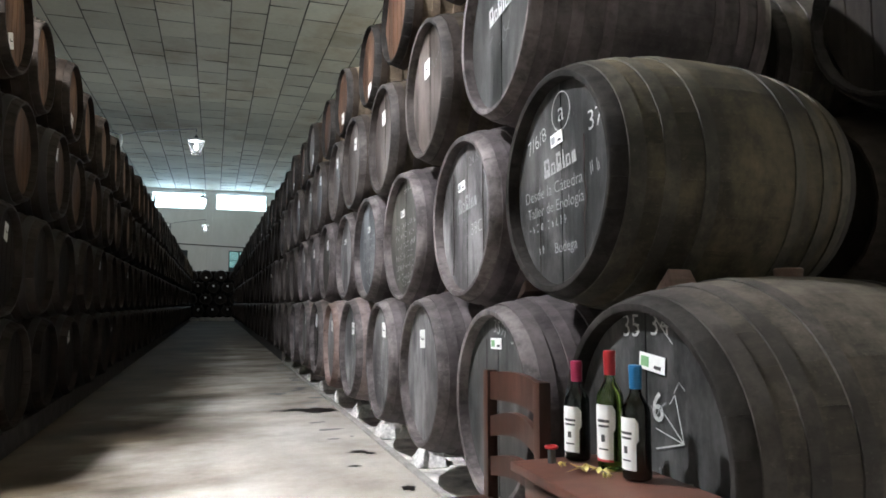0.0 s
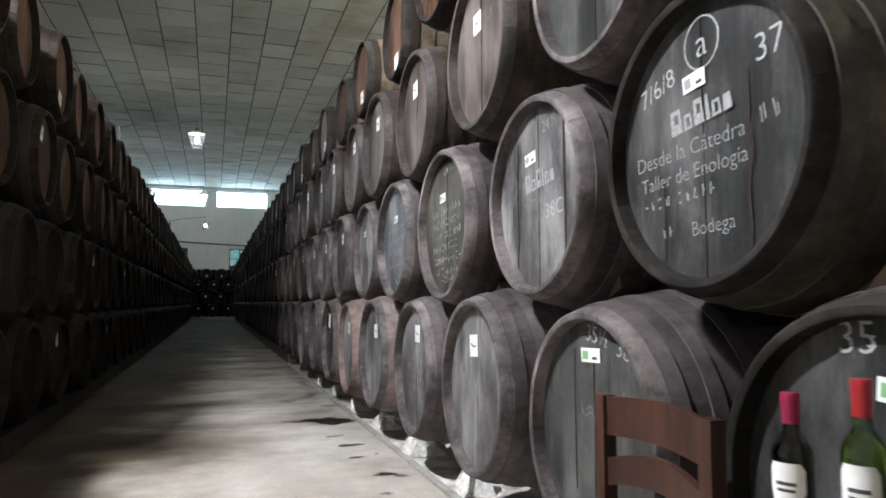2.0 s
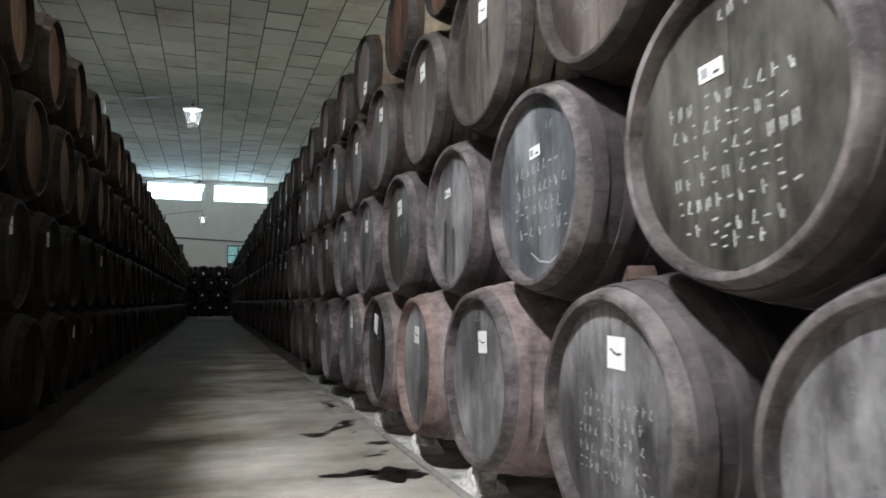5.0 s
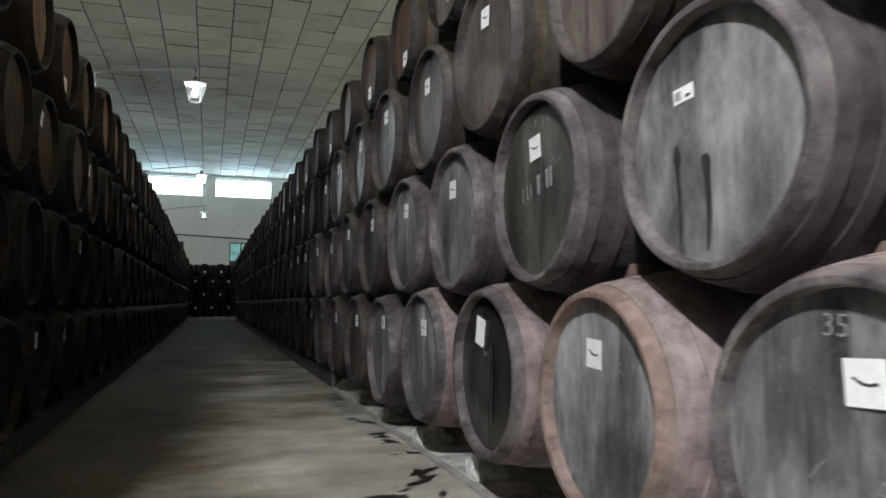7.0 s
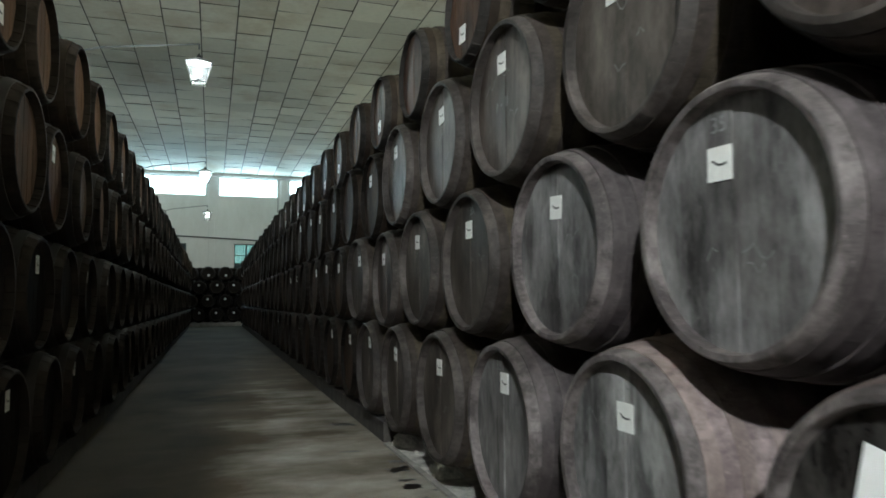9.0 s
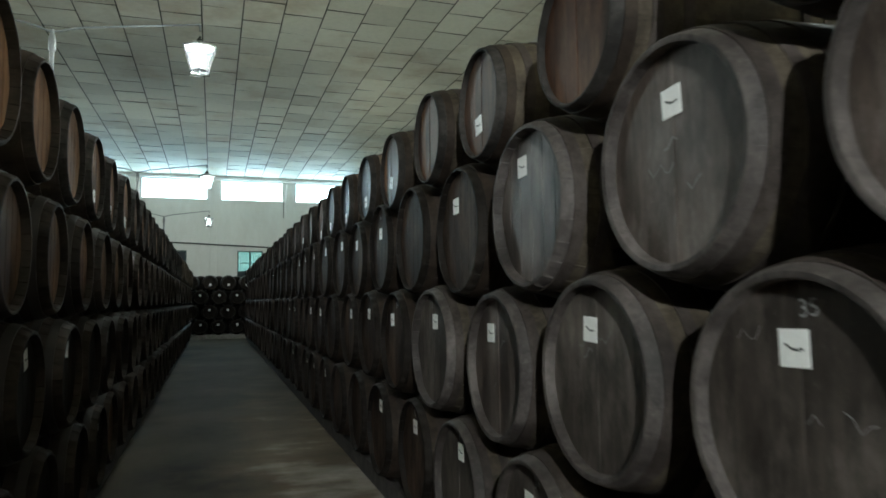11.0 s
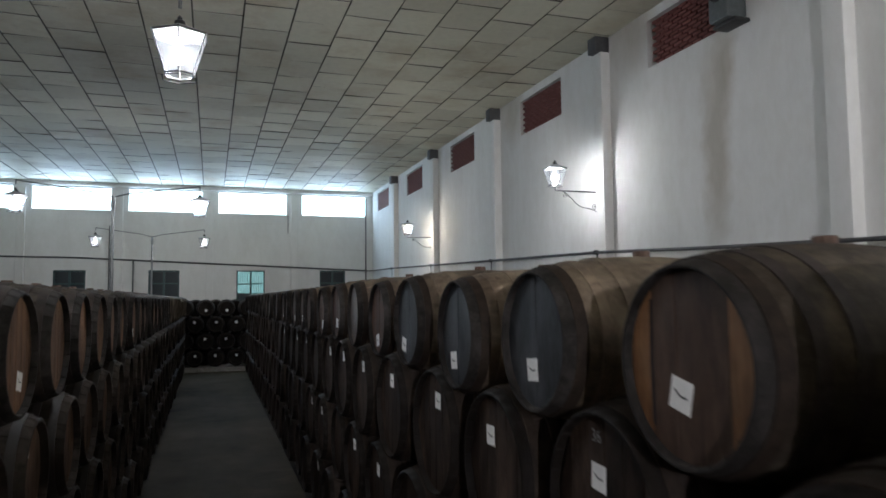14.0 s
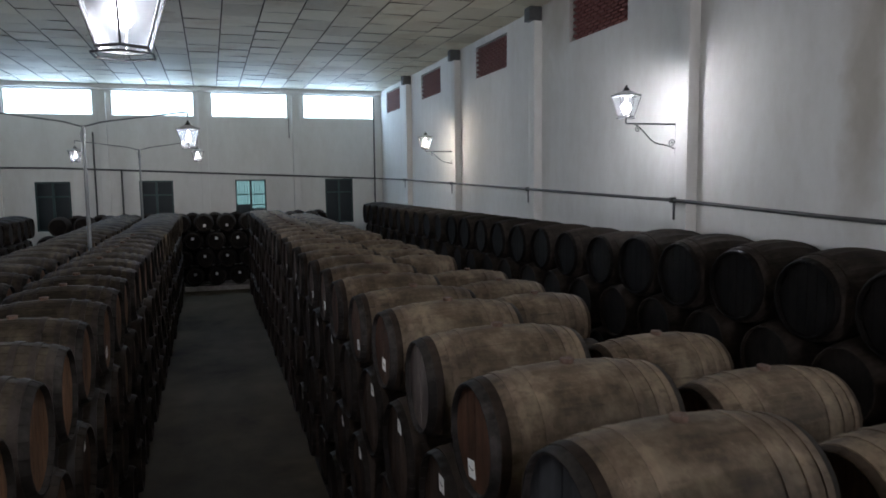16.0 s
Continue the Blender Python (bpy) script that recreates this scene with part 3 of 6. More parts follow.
for x, z0, z1 in ((PILASTER_X - 0.2, 3.0, 8.6), (-4.95, 2.6, 6.9), (-3.9, 2.9, 5.3), (3.35, 6.7, 7.6)):
    bm = bmesh.new()
    tube(bm, (x, BACK_Y - 0.2, z0), (x, BACK_Y - 0.2, z1), 0.022 if x > 3 and x < 4 else 0.036)
    part("riser", bm, CABLE, pipe)


def lantern(m, watts, tint, soft=0.06):
    """Andalusian street lantern: inverted frustum of glass, pitched cap with finial; its origin is the foot of the frustum."""
    ob = tagged(empty("lantern", m), "lit wrought iron lantern with glass panes and a pitched cap", "lantern", "lanterns")
    k = 6
    lo, hi, h = 0.135, 0.255, 0.36
    ring = lambda r, z: [Vector((r * math.cos(2 * math.pi * (i + 0.5) / k), r * math.sin(2 * math.pi * (i + 0.5) / k), z)) for i in range(k)]
    a, b = ring(lo, 0), ring(hi, h)
    for i in range(k):
        j = (i + 1) % k
        bm = bmesh.new()
        tube(bm, a[i], b[i], 0.006, 6)
        part("corner_bar", bm, IRON, ob)
        bm = bmesh.new()
        vs = [bm.verts.new(p * s) for s in (1.0, 0.985) for p in (a[i], a[j], b[j], b[i])]
        for f in ((0, 1, 2, 3), (7, 6, 5, 4), (0, 4, 5, 1), (1, 5, 6, 2), (2, 6, 7, 3), (3, 7, 4, 0)):
            bm.faces.new([vs[q] for q in f])
        part("pane", bm, FROSTED, ob, smooth=False).visible_shadow = False
    turn = pose(0, 0, 0, 0, 0, 180 / k)
    for name, r, z, q in (("lower_ring", lo, 0.0, 0.007), ("foot_ring", lo + 0.025, -0.03, 0.005), ("upper_ring", hi, h, 0.009)):
        bm = bmesh.new()
        lathe(bm, [(r - q, z - q), (r + q, z - q), (r + q, z + q), (r - q, z + q), (r - q, z - q)], k, caps=False)
        bmesh.ops.remove_doubles(bm, verts=bm.verts, dist=1e-5)
        part(name, bm, IRON, ob, m=turn, smooth=False)
    bm = bmesh.new()
    lathe(bm, [(hi + 0.02, h + 0.004), (0.08, h + 0.085)], k, caps=False)
    part("roof_glass", bm, MILK, ob, "pitched roof of milky glass", turn, False)
    bm = bmesh.new()
    lathe(bm, [(0.085, h + 0.08), (0.05, h + 0.105), (0.045, h + 0.135), (0.02, h + 0.15), (0.024, h + 0.165), (0.004, h + 0.19)], 12)
    part("cap", bm, IRON, ob, "dark iron cap with finial")
    bm = bmesh.new()
    lathe(bm, [(0.02, h - 0.02), (0.022, h - 0.09), (0.05, h - 0.15), (0.055, h - 0.2), (0.035, h - 0.25), (0.01, h - 0.265)], 16)
    bulb = part("bulb", bm, tint[1], ob, "glowing white bulb")
    bulb.visible_shadow = False
    p = m @ Vector((0, 0, h - 0.2))
    point_light("lantern_light", p, watts, tint[0], soft)
    return ob


# tint of the added lamp near the start
NEAR_FILL = ((0.98, 0.955, 1.0), BULB)
COOL, WARM = ((0.96, 0.98, 1.0), BULB), ((1.0, 0.86, 0.66), glowing("bulb_warm_light", (1.0, 0.88, 0.7), 140))


def post(y, z, watts, reach=1.96):
    """Steel post between two rows of barrels with two arms, a lantern hung from each."""
    ob = tagged(empty("lamp_post", Matrix.Translation((-2.6, y, 0))), "slim grey steel lamp post with two raised arms", "lamp post", "lamp posts")
    bm = bmesh.new()
    tube(bm, (0, 0, 0), (0, 0, z + 0.25), 0.042, 12, 0.034)
    part("pole", bm, GALVANISED, ob)
    bm = bmesh.new()
    lathe(bm, [(0.045, z - 0.06), (0.055, z), (0.055, z + 0.1), (0.04, z + 0.16)], 14)
    part("collar", bm, GALVANISED, ob)
    for s, x in ((1, reach), (-1, -2.05)):
        bm = bmesh.new()
        wire(bm, [(0, 0, z + 0.22), (s * 0.35, 0, z + 0.32), (x, 0, z + 0.55), (x, 0, z + 0.45)], 0.017, 8)
        part("arm", bm, GALVANISED, ob)
    for x in (reach - 2.6, -4.65):
        lantern(Matrix.Translation((x, y, z - 0.17)), watts if x > -2 else min(watts, 25), COOL if y > 10 else NEAR_FILL, 0.06 if y > 10 else 0.12)


# the post at y 3.2 is added, unseen, to light the near barrels
for y, z, watts in ((3.2, 5.0, 2250), (20.27, 5.53, 42), (31.9, 5.6, 40), (43.6, 5.64, 24)):
    post(y, z, watts, 0.64 if y < 10 else 1.96)


def wall_lamp(y, tint, watts):
    z = 5.18
    ob = tagged(empty("wall_bracket", Matrix.Translation((WALL_X, y, z))), "wrought iron scrolled bracket fixed to the white wall", "bracket", "wall brackets")
    part("backplate", boxed((-0.03, -0.025, -0.08), (0.004, 0.025, 0.52), 0.006), IRON, ob)
    bm = bmesh.new()
    wire(bm, [(-0.01, 0, 0.46), (-1.08, 0, 0.46), (-1.08, 0, 0.56)], 0.014, 8)
    part("arm", bm, IRON, ob)
    bm = bmesh.new()
    pts = [(-0.02, 0, 0.02)]
    for i in range(19):
        t = i / 18
        pts.append((-0.06 - 0.84 * t, 0, 0.02 + 0.42 * t ** 1.6 + 0.03 * math.sin(t * 9)))
    wire(bm, pts, 0.009, 6)
    for cx, cz, r in ((-0.12, 0.12, 0.07), (-0.84, 0.36, 0.06)):
        wire(bm, [(cx + r * (1 - i / 22) * math.cos(i * 0.55), 0, cz + r * (1 - i / 22) * math.sin(i * 0.55)) for i in range(20)], 0.007, 6)
    part("scroll", bm, IRON, ob)
    lantern(Matrix.Translation((WALL_X - 1.08, y, z + 0.58)), watts, tint, 0.1)


# those at y 3.1 and 15.15 are unseen, added at the others' spacing as fill
for y, tint, watts in ((3.1, WARM, 300), (15.15, COOL, 150), (27.2, COOL, 38), (39.25, WARM, 32)):
    wall_lamp(y, tint, watts)

# ---------------------------------------------------------------- barrels


def bulge(u, length, r_end, r_mid):
    s = 2 * u / length - 1
    return r_mid - (r_mid - r_end) * (0.86 * s * s + 0.14 * s ** 4)




class Shape:
    """Sizes of one sort of barrel and the meshes that all of its sort share."""

    def __init__(self, length, r_end, r_mid, staves, body_mat, head_mat, hoop_mat, chime_mat=None, lip=0.03, recess=0.05):
        self.length, self.r_end, self.r_mid, self.n = length, r_end, r_mid, staves
        self.mats = body_mat, head_mat, hoop_mat
        self.chime = chime_mat or body_mat
        self.lip, self.recess = lip, recess      # how thick the rim is, and how far it stands before the head
        self.made = {}

    def shared(self, key, build):
        if key not in self.made:
            self.made[key] = build()
        return self.made[key]

    def stave_bm(self, bm, turn, steps, sides):
        """One stave, its outside bowed, with a rounded chime at both ends and a bevelled inner lip."""
        half = math.pi / self.n - 0.0002 / self.r_mid
        L = self.length
        us = [0.0, 0.006, 0.06] + [0.061 + (L - 0.122) * i / steps for i in range(steps + 1)] + [L - 0.06, L - 0.006, L]
        line = [(self.recess + 0.005, self.r_end - self.lip * 1.13), (0.004, self.r_end - self.lip * 0.93), (0.0, self.r_end - self.lip * 0.67)]
        for u in us:
            drop = 0.007 if u in (0.0, L) else (0.0015 if u in (0.006, L - 0.006) else 0)
            line.append((u, bulge(u, L, self.r_end, self.r_mid) - drop))
        line += [(L, self.r_end - self.lip * 0.67), (L - 0.004, self.r_end - self.lip * 0.93), (L - self.recess - 0.005, self.r_end - self.lip * 1.13)]
        cols = []
        for a in (-half, 0.0, half):
            c, s = math.cos(turn + a), math.sin(turn + a)
            cols.append([bm.verts.new((u, r * c, r * s)) for u, r in line])
        for p, q in zip(cols, cols[1:]):
            for i in range(len(line) - 1):
                bm.faces.new((p[i], p[i + 1], q[i + 1], q[i]))
        if sides:
            for col, s in ((cols[0], -half), (cols[2], half)):
                c, sn = math.cos(turn + s), math.sin(turn + s)
                inner = [bm.verts.new((u, (r - 0.02) * c, (r - 0.02) * sn)) for u, r in line[2:-2]]
                o = col[2:-2]
                for i in range(len(o) - 1):
                    bm.faces.new((o[i], o[i + 1], inner[i + 1], inner[i]))

    def mark_chime(self, bm):
        for f in bm.faces:
            if not 0.06 < f.calc_center_median().x < self.length - 0.06:
                f.material_index = 1
        return bm

    def stave(self):
        bm = bmesh.new()
        self.stave_bm(bm, 0, 9, True)
        return mesh_of("stave", self.mark_chime(bm), self.mats[0], self.chime)

    def body(self):
        """All staves as one skin, a fine groove at every joint."""
        bm = bmesh.new()
        L = self.length
        line = [(self.recess + 0.005, self.r_end - self.lip * 1.13), (0.0, self.r_end - self.lip * 0.73), (0.0, self.r_end - 0.007), (0.01, bulge(0.01, L, self.r_end, self.r_mid))]
        line += [(u, bulge(u, L, self.r_end, self.r_mid)) for u in [0.06] + [0.061 + (L - 0.122) * i / 7 for i in range(8)] + [L - 0.06]]
        line += [(L - u, r) for u, r in reversed(line[:4])]
        n = self.n * 3
        cols = []
        for k in range(n):
            a = 2 * math.pi * (k // 3 + (0.0, 0.04, 0.5)[k % 3]) / self.n
            dip = 0.004 if k % 3 == 0 else 0.0
            cols.append([bm.verts.new((u, (r - dip) * math.cos(a), (r - dip) * math.sin(a))) for u, r in line])
        for k in range(n):
            p, q = cols[k], cols[(k + 1) % n]
            for i in range(len(line) - 1):
                bm.faces.new((p[i], p[i + 1], q[i + 1], q[i]))
        return mesh_of("body", self.mark_chime(bm), self.mats[0], self.chime)

    def shell(self):
        """A dark inner shell that closes the joints between the staves."""
        bm = bmesh.new()
        L = self.length
        lathe(bm, [(bulge(0.06 + (L - 0.12) * i / 8, L, self.r_end, self.r_mid) - 0.012 if 0 < i < 8 else self.r_end - self.lip * 1.1, 0.09 + (L - 0.18) * i / 8) for i in range(9)], 32, "x")
        return mesh_of("lining", bm, HEAD_DARK)

    def boards(self, count):
        """The head's boards, upright, cut to the circle."""
        out = []
        r = self.r_end - self.lip
        edges = [-r + 2 * r * i / count for i in range(count + 1)]
        for k, (a, b) in enumerate(zip(edges, edges[1:])):
            bm = bmesh.new()
            lo, hi = a + 0.0009, b - 0.0009
            top = []
            for i in range(7):
                y = lo + (hi - lo) * i / 6
                top.append((y, math.sqrt(max(r * r - y * y, 1e-5))))
            outline = top + [(y, -z) for y, z in reversed(top)]
            x0 = self.recess + 0.0015 * ((k * 7) % 3)
            f = [bm.verts.new((x0, y, z)) for y, z in outline]
            g = [bm.verts.new((x0 + 0.025, y, z)) for y, z in outline]
            bm.faces.new(f)
            for i in range(len(f)):
                j = (i + 1) % len(f)
                bm.faces.new((f[i], f[j], g[j], g[i]))
            out.append(mesh_of("head_board", bm, self.mats[1], smooth=False))
        return out

    def head(self, back=False):
        """The head as one skin, a groove between the boards."""
        bm = bmesh.new()
        r = self.r_end - self.lip
        ys = [-r]
        for k in range(1, 6):
            e = -r + 2 * r * k / 6
            ys += [e - 0.05, e - 0.004, e, e + 0.004]
        ys.append(r)
        rows = []
        for k, y in enumerate(ys):
            x = self.recess + (0.006 if k % 4 == 3 else 0.0)
            x = self.length - x if back else x
            z = math.sqrt(max(r * r - y * y, 4e-4))
            rows.append([bm.verts.new((x, y, z * f)) for f in (1, 0.5, 0, -0.5, -1)])
        for p, q in zip(rows, rows[1:]):
            for i in range(4):
                bm.faces.new((p[i], p[i + 1], q[i + 1], q[i]))
        return mesh_of("head", bm, self.mats[1], smooth=False)

    def low(self):
        """A lighter version for the joined rows: points, faces, and which of them are heads."""
        L, k = self.length, 20
        line = [(self.recess, 0.002), (self.recess, self.r_end - self.lip), (0.0, self.r_end - self.lip * 0.67), (0.0, self.r_end - 0.004)]
        line += [(u, bulge(u, L, self.r_end, self.r_mid)) for u in (0.03 + (L - 0.06) * i / 6 for i in range(7))]
        line += [(L - u, r) for u, r in reversed(line[:4])]
        pts = [(u, r * math.cos(2 * math.pi * j / k), r * math.sin(2 * math.pi * j / k)) for u, r in line for j in range(k)]
        faces, head = [], []
        for i in range(len(line) - 1):
            for j in range(k):
                faces.append((i * k + j, (i + 1) * k + j, (i + 1) * k + (j + 1) % k, i * k + (j + 1) % k))
                head.append(i == 0 or i == len(line) - 2)
        return np.array(pts), np.array(faces), np.array(head)

    def hoop(self, u, width, mat=None):
        bm = bmesh.new()
        L = self.length
        ra, rb = bulge(u - width / 2, L, self.r_end, self.r_mid), bulge(u + width / 2, L, self.r_end, self.r_mid)
        lathe(bm, [(ra - 0.004, u - width / 2), (ra + 0.0055, u - width / 2), (rb + 0.0055, u + width / 2), (rb - 0.004, u + width / 2)], 48, "x", caps=False)
        return mesh_of("hoop", bm, mat or self.mats[2])


HOOPS = ((0.085, 0.055), (0.20, 0.05), (0.34, 0.05))


def make_barrel(shape, near, m, label, group, boards=6, hoops=3, rim=None):
    ob = tagged(empty("barrel", m), label, "barrel", group)
    up = Matrix.Translation((0, 0, shape.r_mid))
    if near:
        me = shape.shared("stave", shape.stave)
        for i in range(shape.n):
            child("stave", me, ob, up @ pose(0, 0, 0, 360 * i / shape.n, 0, 0))
        for me in shape.shared(("boards", boards), lambda: shape.boards(boards)):
            child("head_board", me, ob, up)
        child("back_head", shape.shared("back", lambda: shape.head(True)), ob, up)
        child("lining", shape.shared("shell", shape.shell), ob, up)
    else:
        child("body", shape.shared("body", shape.body), ob, up)
        child("head", shape.shared("head", shape.head), ob, up)
        child("back_head", shape.shared("back", lambda: shape.head(True)), ob, up)
    L = shape.length
    for k, (u, w) in enumerate(HOOPS[:hoops]):
        for s, uu in ((0, u), (1, L - u)):
            mat = rim if (rim and k == 0 and s == 0) else None
            child("hoop", shape.shared(("hoop", k, s, mat.name if mat else ""), lambda: shape.hoop(uu, w, mat)), ob, up)
    if near or hoops == 3:
        def bung():
            bm = bmesh.new()
            lathe(bm, [(0.042, shape.r_mid - 0.012), (0.046, shape.r_mid + 0.022), (0.04, shape.r_mid + 0.027)], 14)
            return mesh_of("bung", bm, CORK)
        child("bung", shape.shared("bung", bung), ob, up @ Matrix.Translation((L / 2, 0, 0)))
    return ob


def card_mesh(w, h, green, square=None):
    """A paper label with a small printed mark."""
    bm = bmesh.new()
    box(bm, (-0.0012, -w / 2, -h / 2), (0.0012, w / 2, h / 2))
    if green:
        for v0, v1, idx in ((0.12, 0.42, 2), (-0.36, -0.1, 1)):
            vs = box(bm, (-0.0022, v0 * w, -0.3 * h), (-0.0012, v1 * w, (0.3 if idx == 2 else -0.1) * h))
            for f in {f for v in vs for f in v.link_faces}:
                f.material_index = idx
    else:
        for k in range(6):
            y = (-0.3 + 0.1 * k) * w
            z = (-0.05 - 0.07 * math.sin(k / 5 * math.pi) + (0.02 * k)) * h
            vs = box(bm, (-0.0022, y, z), (-0.0012, y + 0.1 * w, z + 0.07 * h))
            for f in {f for v in vs for f in v.link_faces}:
                f.material_index = 1
    return mesh_of("paper_label", bm, PAPER, INK, square or GREEN_INK, smooth=False)


GREY_INK = plain("label_grey", (0.3, 0.31, 0.32), 0.6, 0, 0.1)
CARD, STRIP, PLATE = card_mesh(0.11, 0.11, False), card_mesh(0.125, 0.05, True), card_mesh(0.085, 0.12, False)
STRIP_GREY = card_mesh(0.095, 0.05, True, GREY_INK)


def stick(barrel, shape, me, y, z, tilt=0.0, label="", name="paper_label", depth=0.0):
    """Fixes something flat on a barrel's front head, y along the head as seen from its back."""
    return child(name, me, barrel, Matrix.Translation((shape.recess - 0.0025 - depth, y, shape.r_mid + z)) @ pose(0, 0, 0, tilt, 0, 0), label)


def strokes_mesh(lines, width=0.004, mat=CHALK):
    """Chalk strokes: each line a run of (y, z) points, drawn as one ribbon that swells and thins a little."""
    bm = bmesh.new()
    for pts in lines:
        ps = [Vector((0, y, z)) for y, z in pts]
        last = None
        for k, p in enumerate(ps):
            d = (ps[min(k + 1, len(ps) - 1)] - ps[max(k - 1, 0)]).normalized()
            half = width / 2 * (1 + 0.35 * noise.noise(p * 60))
            n = Vector((0, -d.z, d.y)) * half
            pair = bm.verts.new(p - n), bm.verts.new(p + n)
            if last:
                bm.faces.new((last[0], pair[0], pair[1], last[1]))
            last = pair
    return mesh_of("chalk_strokes", bm, mat, smooth=False)


def text_mesh(words, size, mat=CHALK, bold=0.0):
    cu = bpy.data.curves.new("writing", "FONT")
    cu.body, cu.size, cu.align_x, cu.align_y, cu.offset = words, size, "CENTER", "CENTER", bold
    cu.resolution_u = 3
    tmp = new("writing_source", cu)
    me = bpy.data.meshes.new_from_object(tmp)
    bpy.data.objects.remove(tmp)
    # from the font's plane to the head's plane, read from outside
    me.transform(Matrix(((0, 0, 1, 0), (-1, 0, 0, 0), (0, 1, 0, 0), (0, 0, 0, 1))))
    me.materials.clear()
    me.materials.append(mat)
    return me


GLYPHS = ([[(0.1, 0), (0.1, 1)], [(0.3, 0.5), (0.6, 0.55)]], [[(0.3, 0), (0.12, 0.9)], [(0.5, 0), (0.5, 0.6)]], [[(0, 0.1), (0.35, 0.9)], [(0.3, 0.1), (0.6, 0.1)]],
          [[(0, 0.85), (0.6, 0.9)], [(0.1, 0.05), (0.55, 0.1)]], [[(0.05, 0), (0.05, 0.9)], [(0.45, 0.1), (0.5, 0.95)]], [[(0, 0.4), (0.6, 0.45)]])


def bar_meshes(rows, width, height, seed, mat=CHALK, gap=0.03, pen=0.0058):
    """Rows of writing that cannot be read: for every word a run of short bars."""
    r = random.Random(seed)
    out = []
    for i in range(rows):
        z = -i * max(height * 1.55, 0.062)
        y = -width / 2 + r.uniform(0, 0.05)
        end = width / 2 - r.uniform(0, 0.1)
        while y < end:
            w = min(r.uniform(0.06, 0.2), end - y)
            if w > 0.02:
                lines, u = [], 0.0
                while u < w:
                    h, k = height * r.uniform(0.75, 1.0), height * r.uniform(0.55, 0.8)
                    lines += [[(-(y + u + a * k + r.uniform(-0.002, 0.002)), z + b * h + r.uniform(-0.003, 0.003)) for a, b in run] for run in r.choice(GLYPHS)]
                    u += k + 0.012
                out.append(strokes_mesh(lines, pen * r.uniform(0.8, 1.2), mat))
            y += w + gap * r.uniform(0.8, 1.6)
    return out


CHIME_WORN = wood("chime_wood_worn", (0.0289, 0.0239, 0.0239), (0.108, 0.0915, 0.0915), (0.308, 0.27, 0.265), (0.5, 1, 1), 30, dusty=0.6, streak=0.3, relief=0.5)
CHIME_DUSK = wood("chime_wood_dusk", (0.0181, 0.0145, 0.013), (0.0578, 0.0477, 0.0433), (0.158, 0.137, 0.128), (0.5, 1, 1), 30, dusty=0.55, streak=0.3, relief=0.5)
BIG = Shape(1.2, 0.432, 0.513, 26, STAVE, HEAD_GREY, HOOP, CHIME_WORN)
HEAD_SLATE = wood("head_wood_slate", (0.0112, 0.012, 0.012), (0.0538, 0.0545, 0.0532), (0.169, 0.165, 0.162), (1, 1, 0.1), 24, (0.22, 0.6), 0.62, 0.9, 0.3, (1, 1, 0.4), 0.8)
HOOP_OLIVE = wood("hoop_iron_olive", (0.0184, 0.0158, 0.0138), (0.0557, 0.0485, 0.0432), (0.158, 0.138, 0.125), (0.6, 1, 1), 18, (0.5, 0.8), 0.5, 0.12, 0.15)
STAVE_PALE = wood("stave_wood_dusty", (0.0674, 0.0509, 0.0512), (0.216, 0.167, 0.167), (0.451, 0.365, 0.357), (0.12, 1, 1), 26, dusty=0.65, streak=0.12)
HEAD_PALE = wood("head_wood_dusty", (0.0527, 0.0534, 0.0562), (0.24, 0.235, 0.24), (0.468, 0.459, 0.453), (1, 1, 0.1), 24, (0.28, 0.65), 0.68, 0.9, 0.3, (1, 1, 0.4), 0.95)
HOOP_PALE = wood("hoop_iron_dusty", (0.0853, 0.0642, 0.06), (0.228, 0.177, 0.167), (0.425, 0.343, 0.325), (0.6, 1, 1), 18, (0.5, 0.8), 0.6, 0.3, 0.15)
HEAD_BLACK = wood("head_wood_black", (0.008, 0.007, 0.0065), (0.03, 0.026, 0.024), (0.14, 0.132, 0.126), (1, 1, 0.1), 24, (0.12, 0.35), 0.5, 0.6, 0.2, (1, 1, 0.4), 0.8, 0.5)
BLACK_HEAD = Shape(1.2, 0.432, 0.513, 26, STAVE_PALE, HEAD_BLACK, HOOP_PALE, CHIME_WORN)
ORANGE_RIM = Shape(1.2, 0.432, 0.513, 26, STAVE_PALE, HEAD_PALE, HOOP_PALE, HOOP_ORANGE)
PALE = Shape(1.2, 0.432, 0.513, 26, STAVE_PALE, HEAD_PALE, HOOP_PALE, CHIME_WORN)
CHIME_BLACK = wood("chime_wood_black", (0.0096, 0.0088, 0.008), (0.03, 0.0263, 0.024), (0.084, 0.0756, 0.07), (0.5, 1, 1), 22, dusty=0.5, streak=0.12, sheen=0.1)
CHIME_DARK = wood("chime_wood_dark", (0.0195, 0.0137, 0.00975), (0.0553, 0.039, 0.0279), (0.096, 0.072, 0.0528), (0.5, 1, 1), 22, dusty=0.5, streak=0.12, sheen=0.1)
OLIVE_STAVE = wood("stave_wood_olive", (0.0202, 0.0174, 0.0151), (0.07, 0.0591, 0.0482), (0.207, 0.178, 0.141), (0.12, 1, 1), 26, dusty=0.55, streak=0.12)
OLIVE = Shape(1.2, 0.432, 0.513, 26, OLIVE_STAVE, HEAD_SLATE, HOOP_OLIVE, CHIME_BLACK)
BIG_B = Shape(1.2, 0.424, 0.510, 24, STAVE, HEAD_BROWN, HOOP, CHIME_WORN)
GREY_B = Shape(1.2, 0.42, 0.51, 26, STAVE, HEAD_GREY, HOOP, CHIME_WORN)
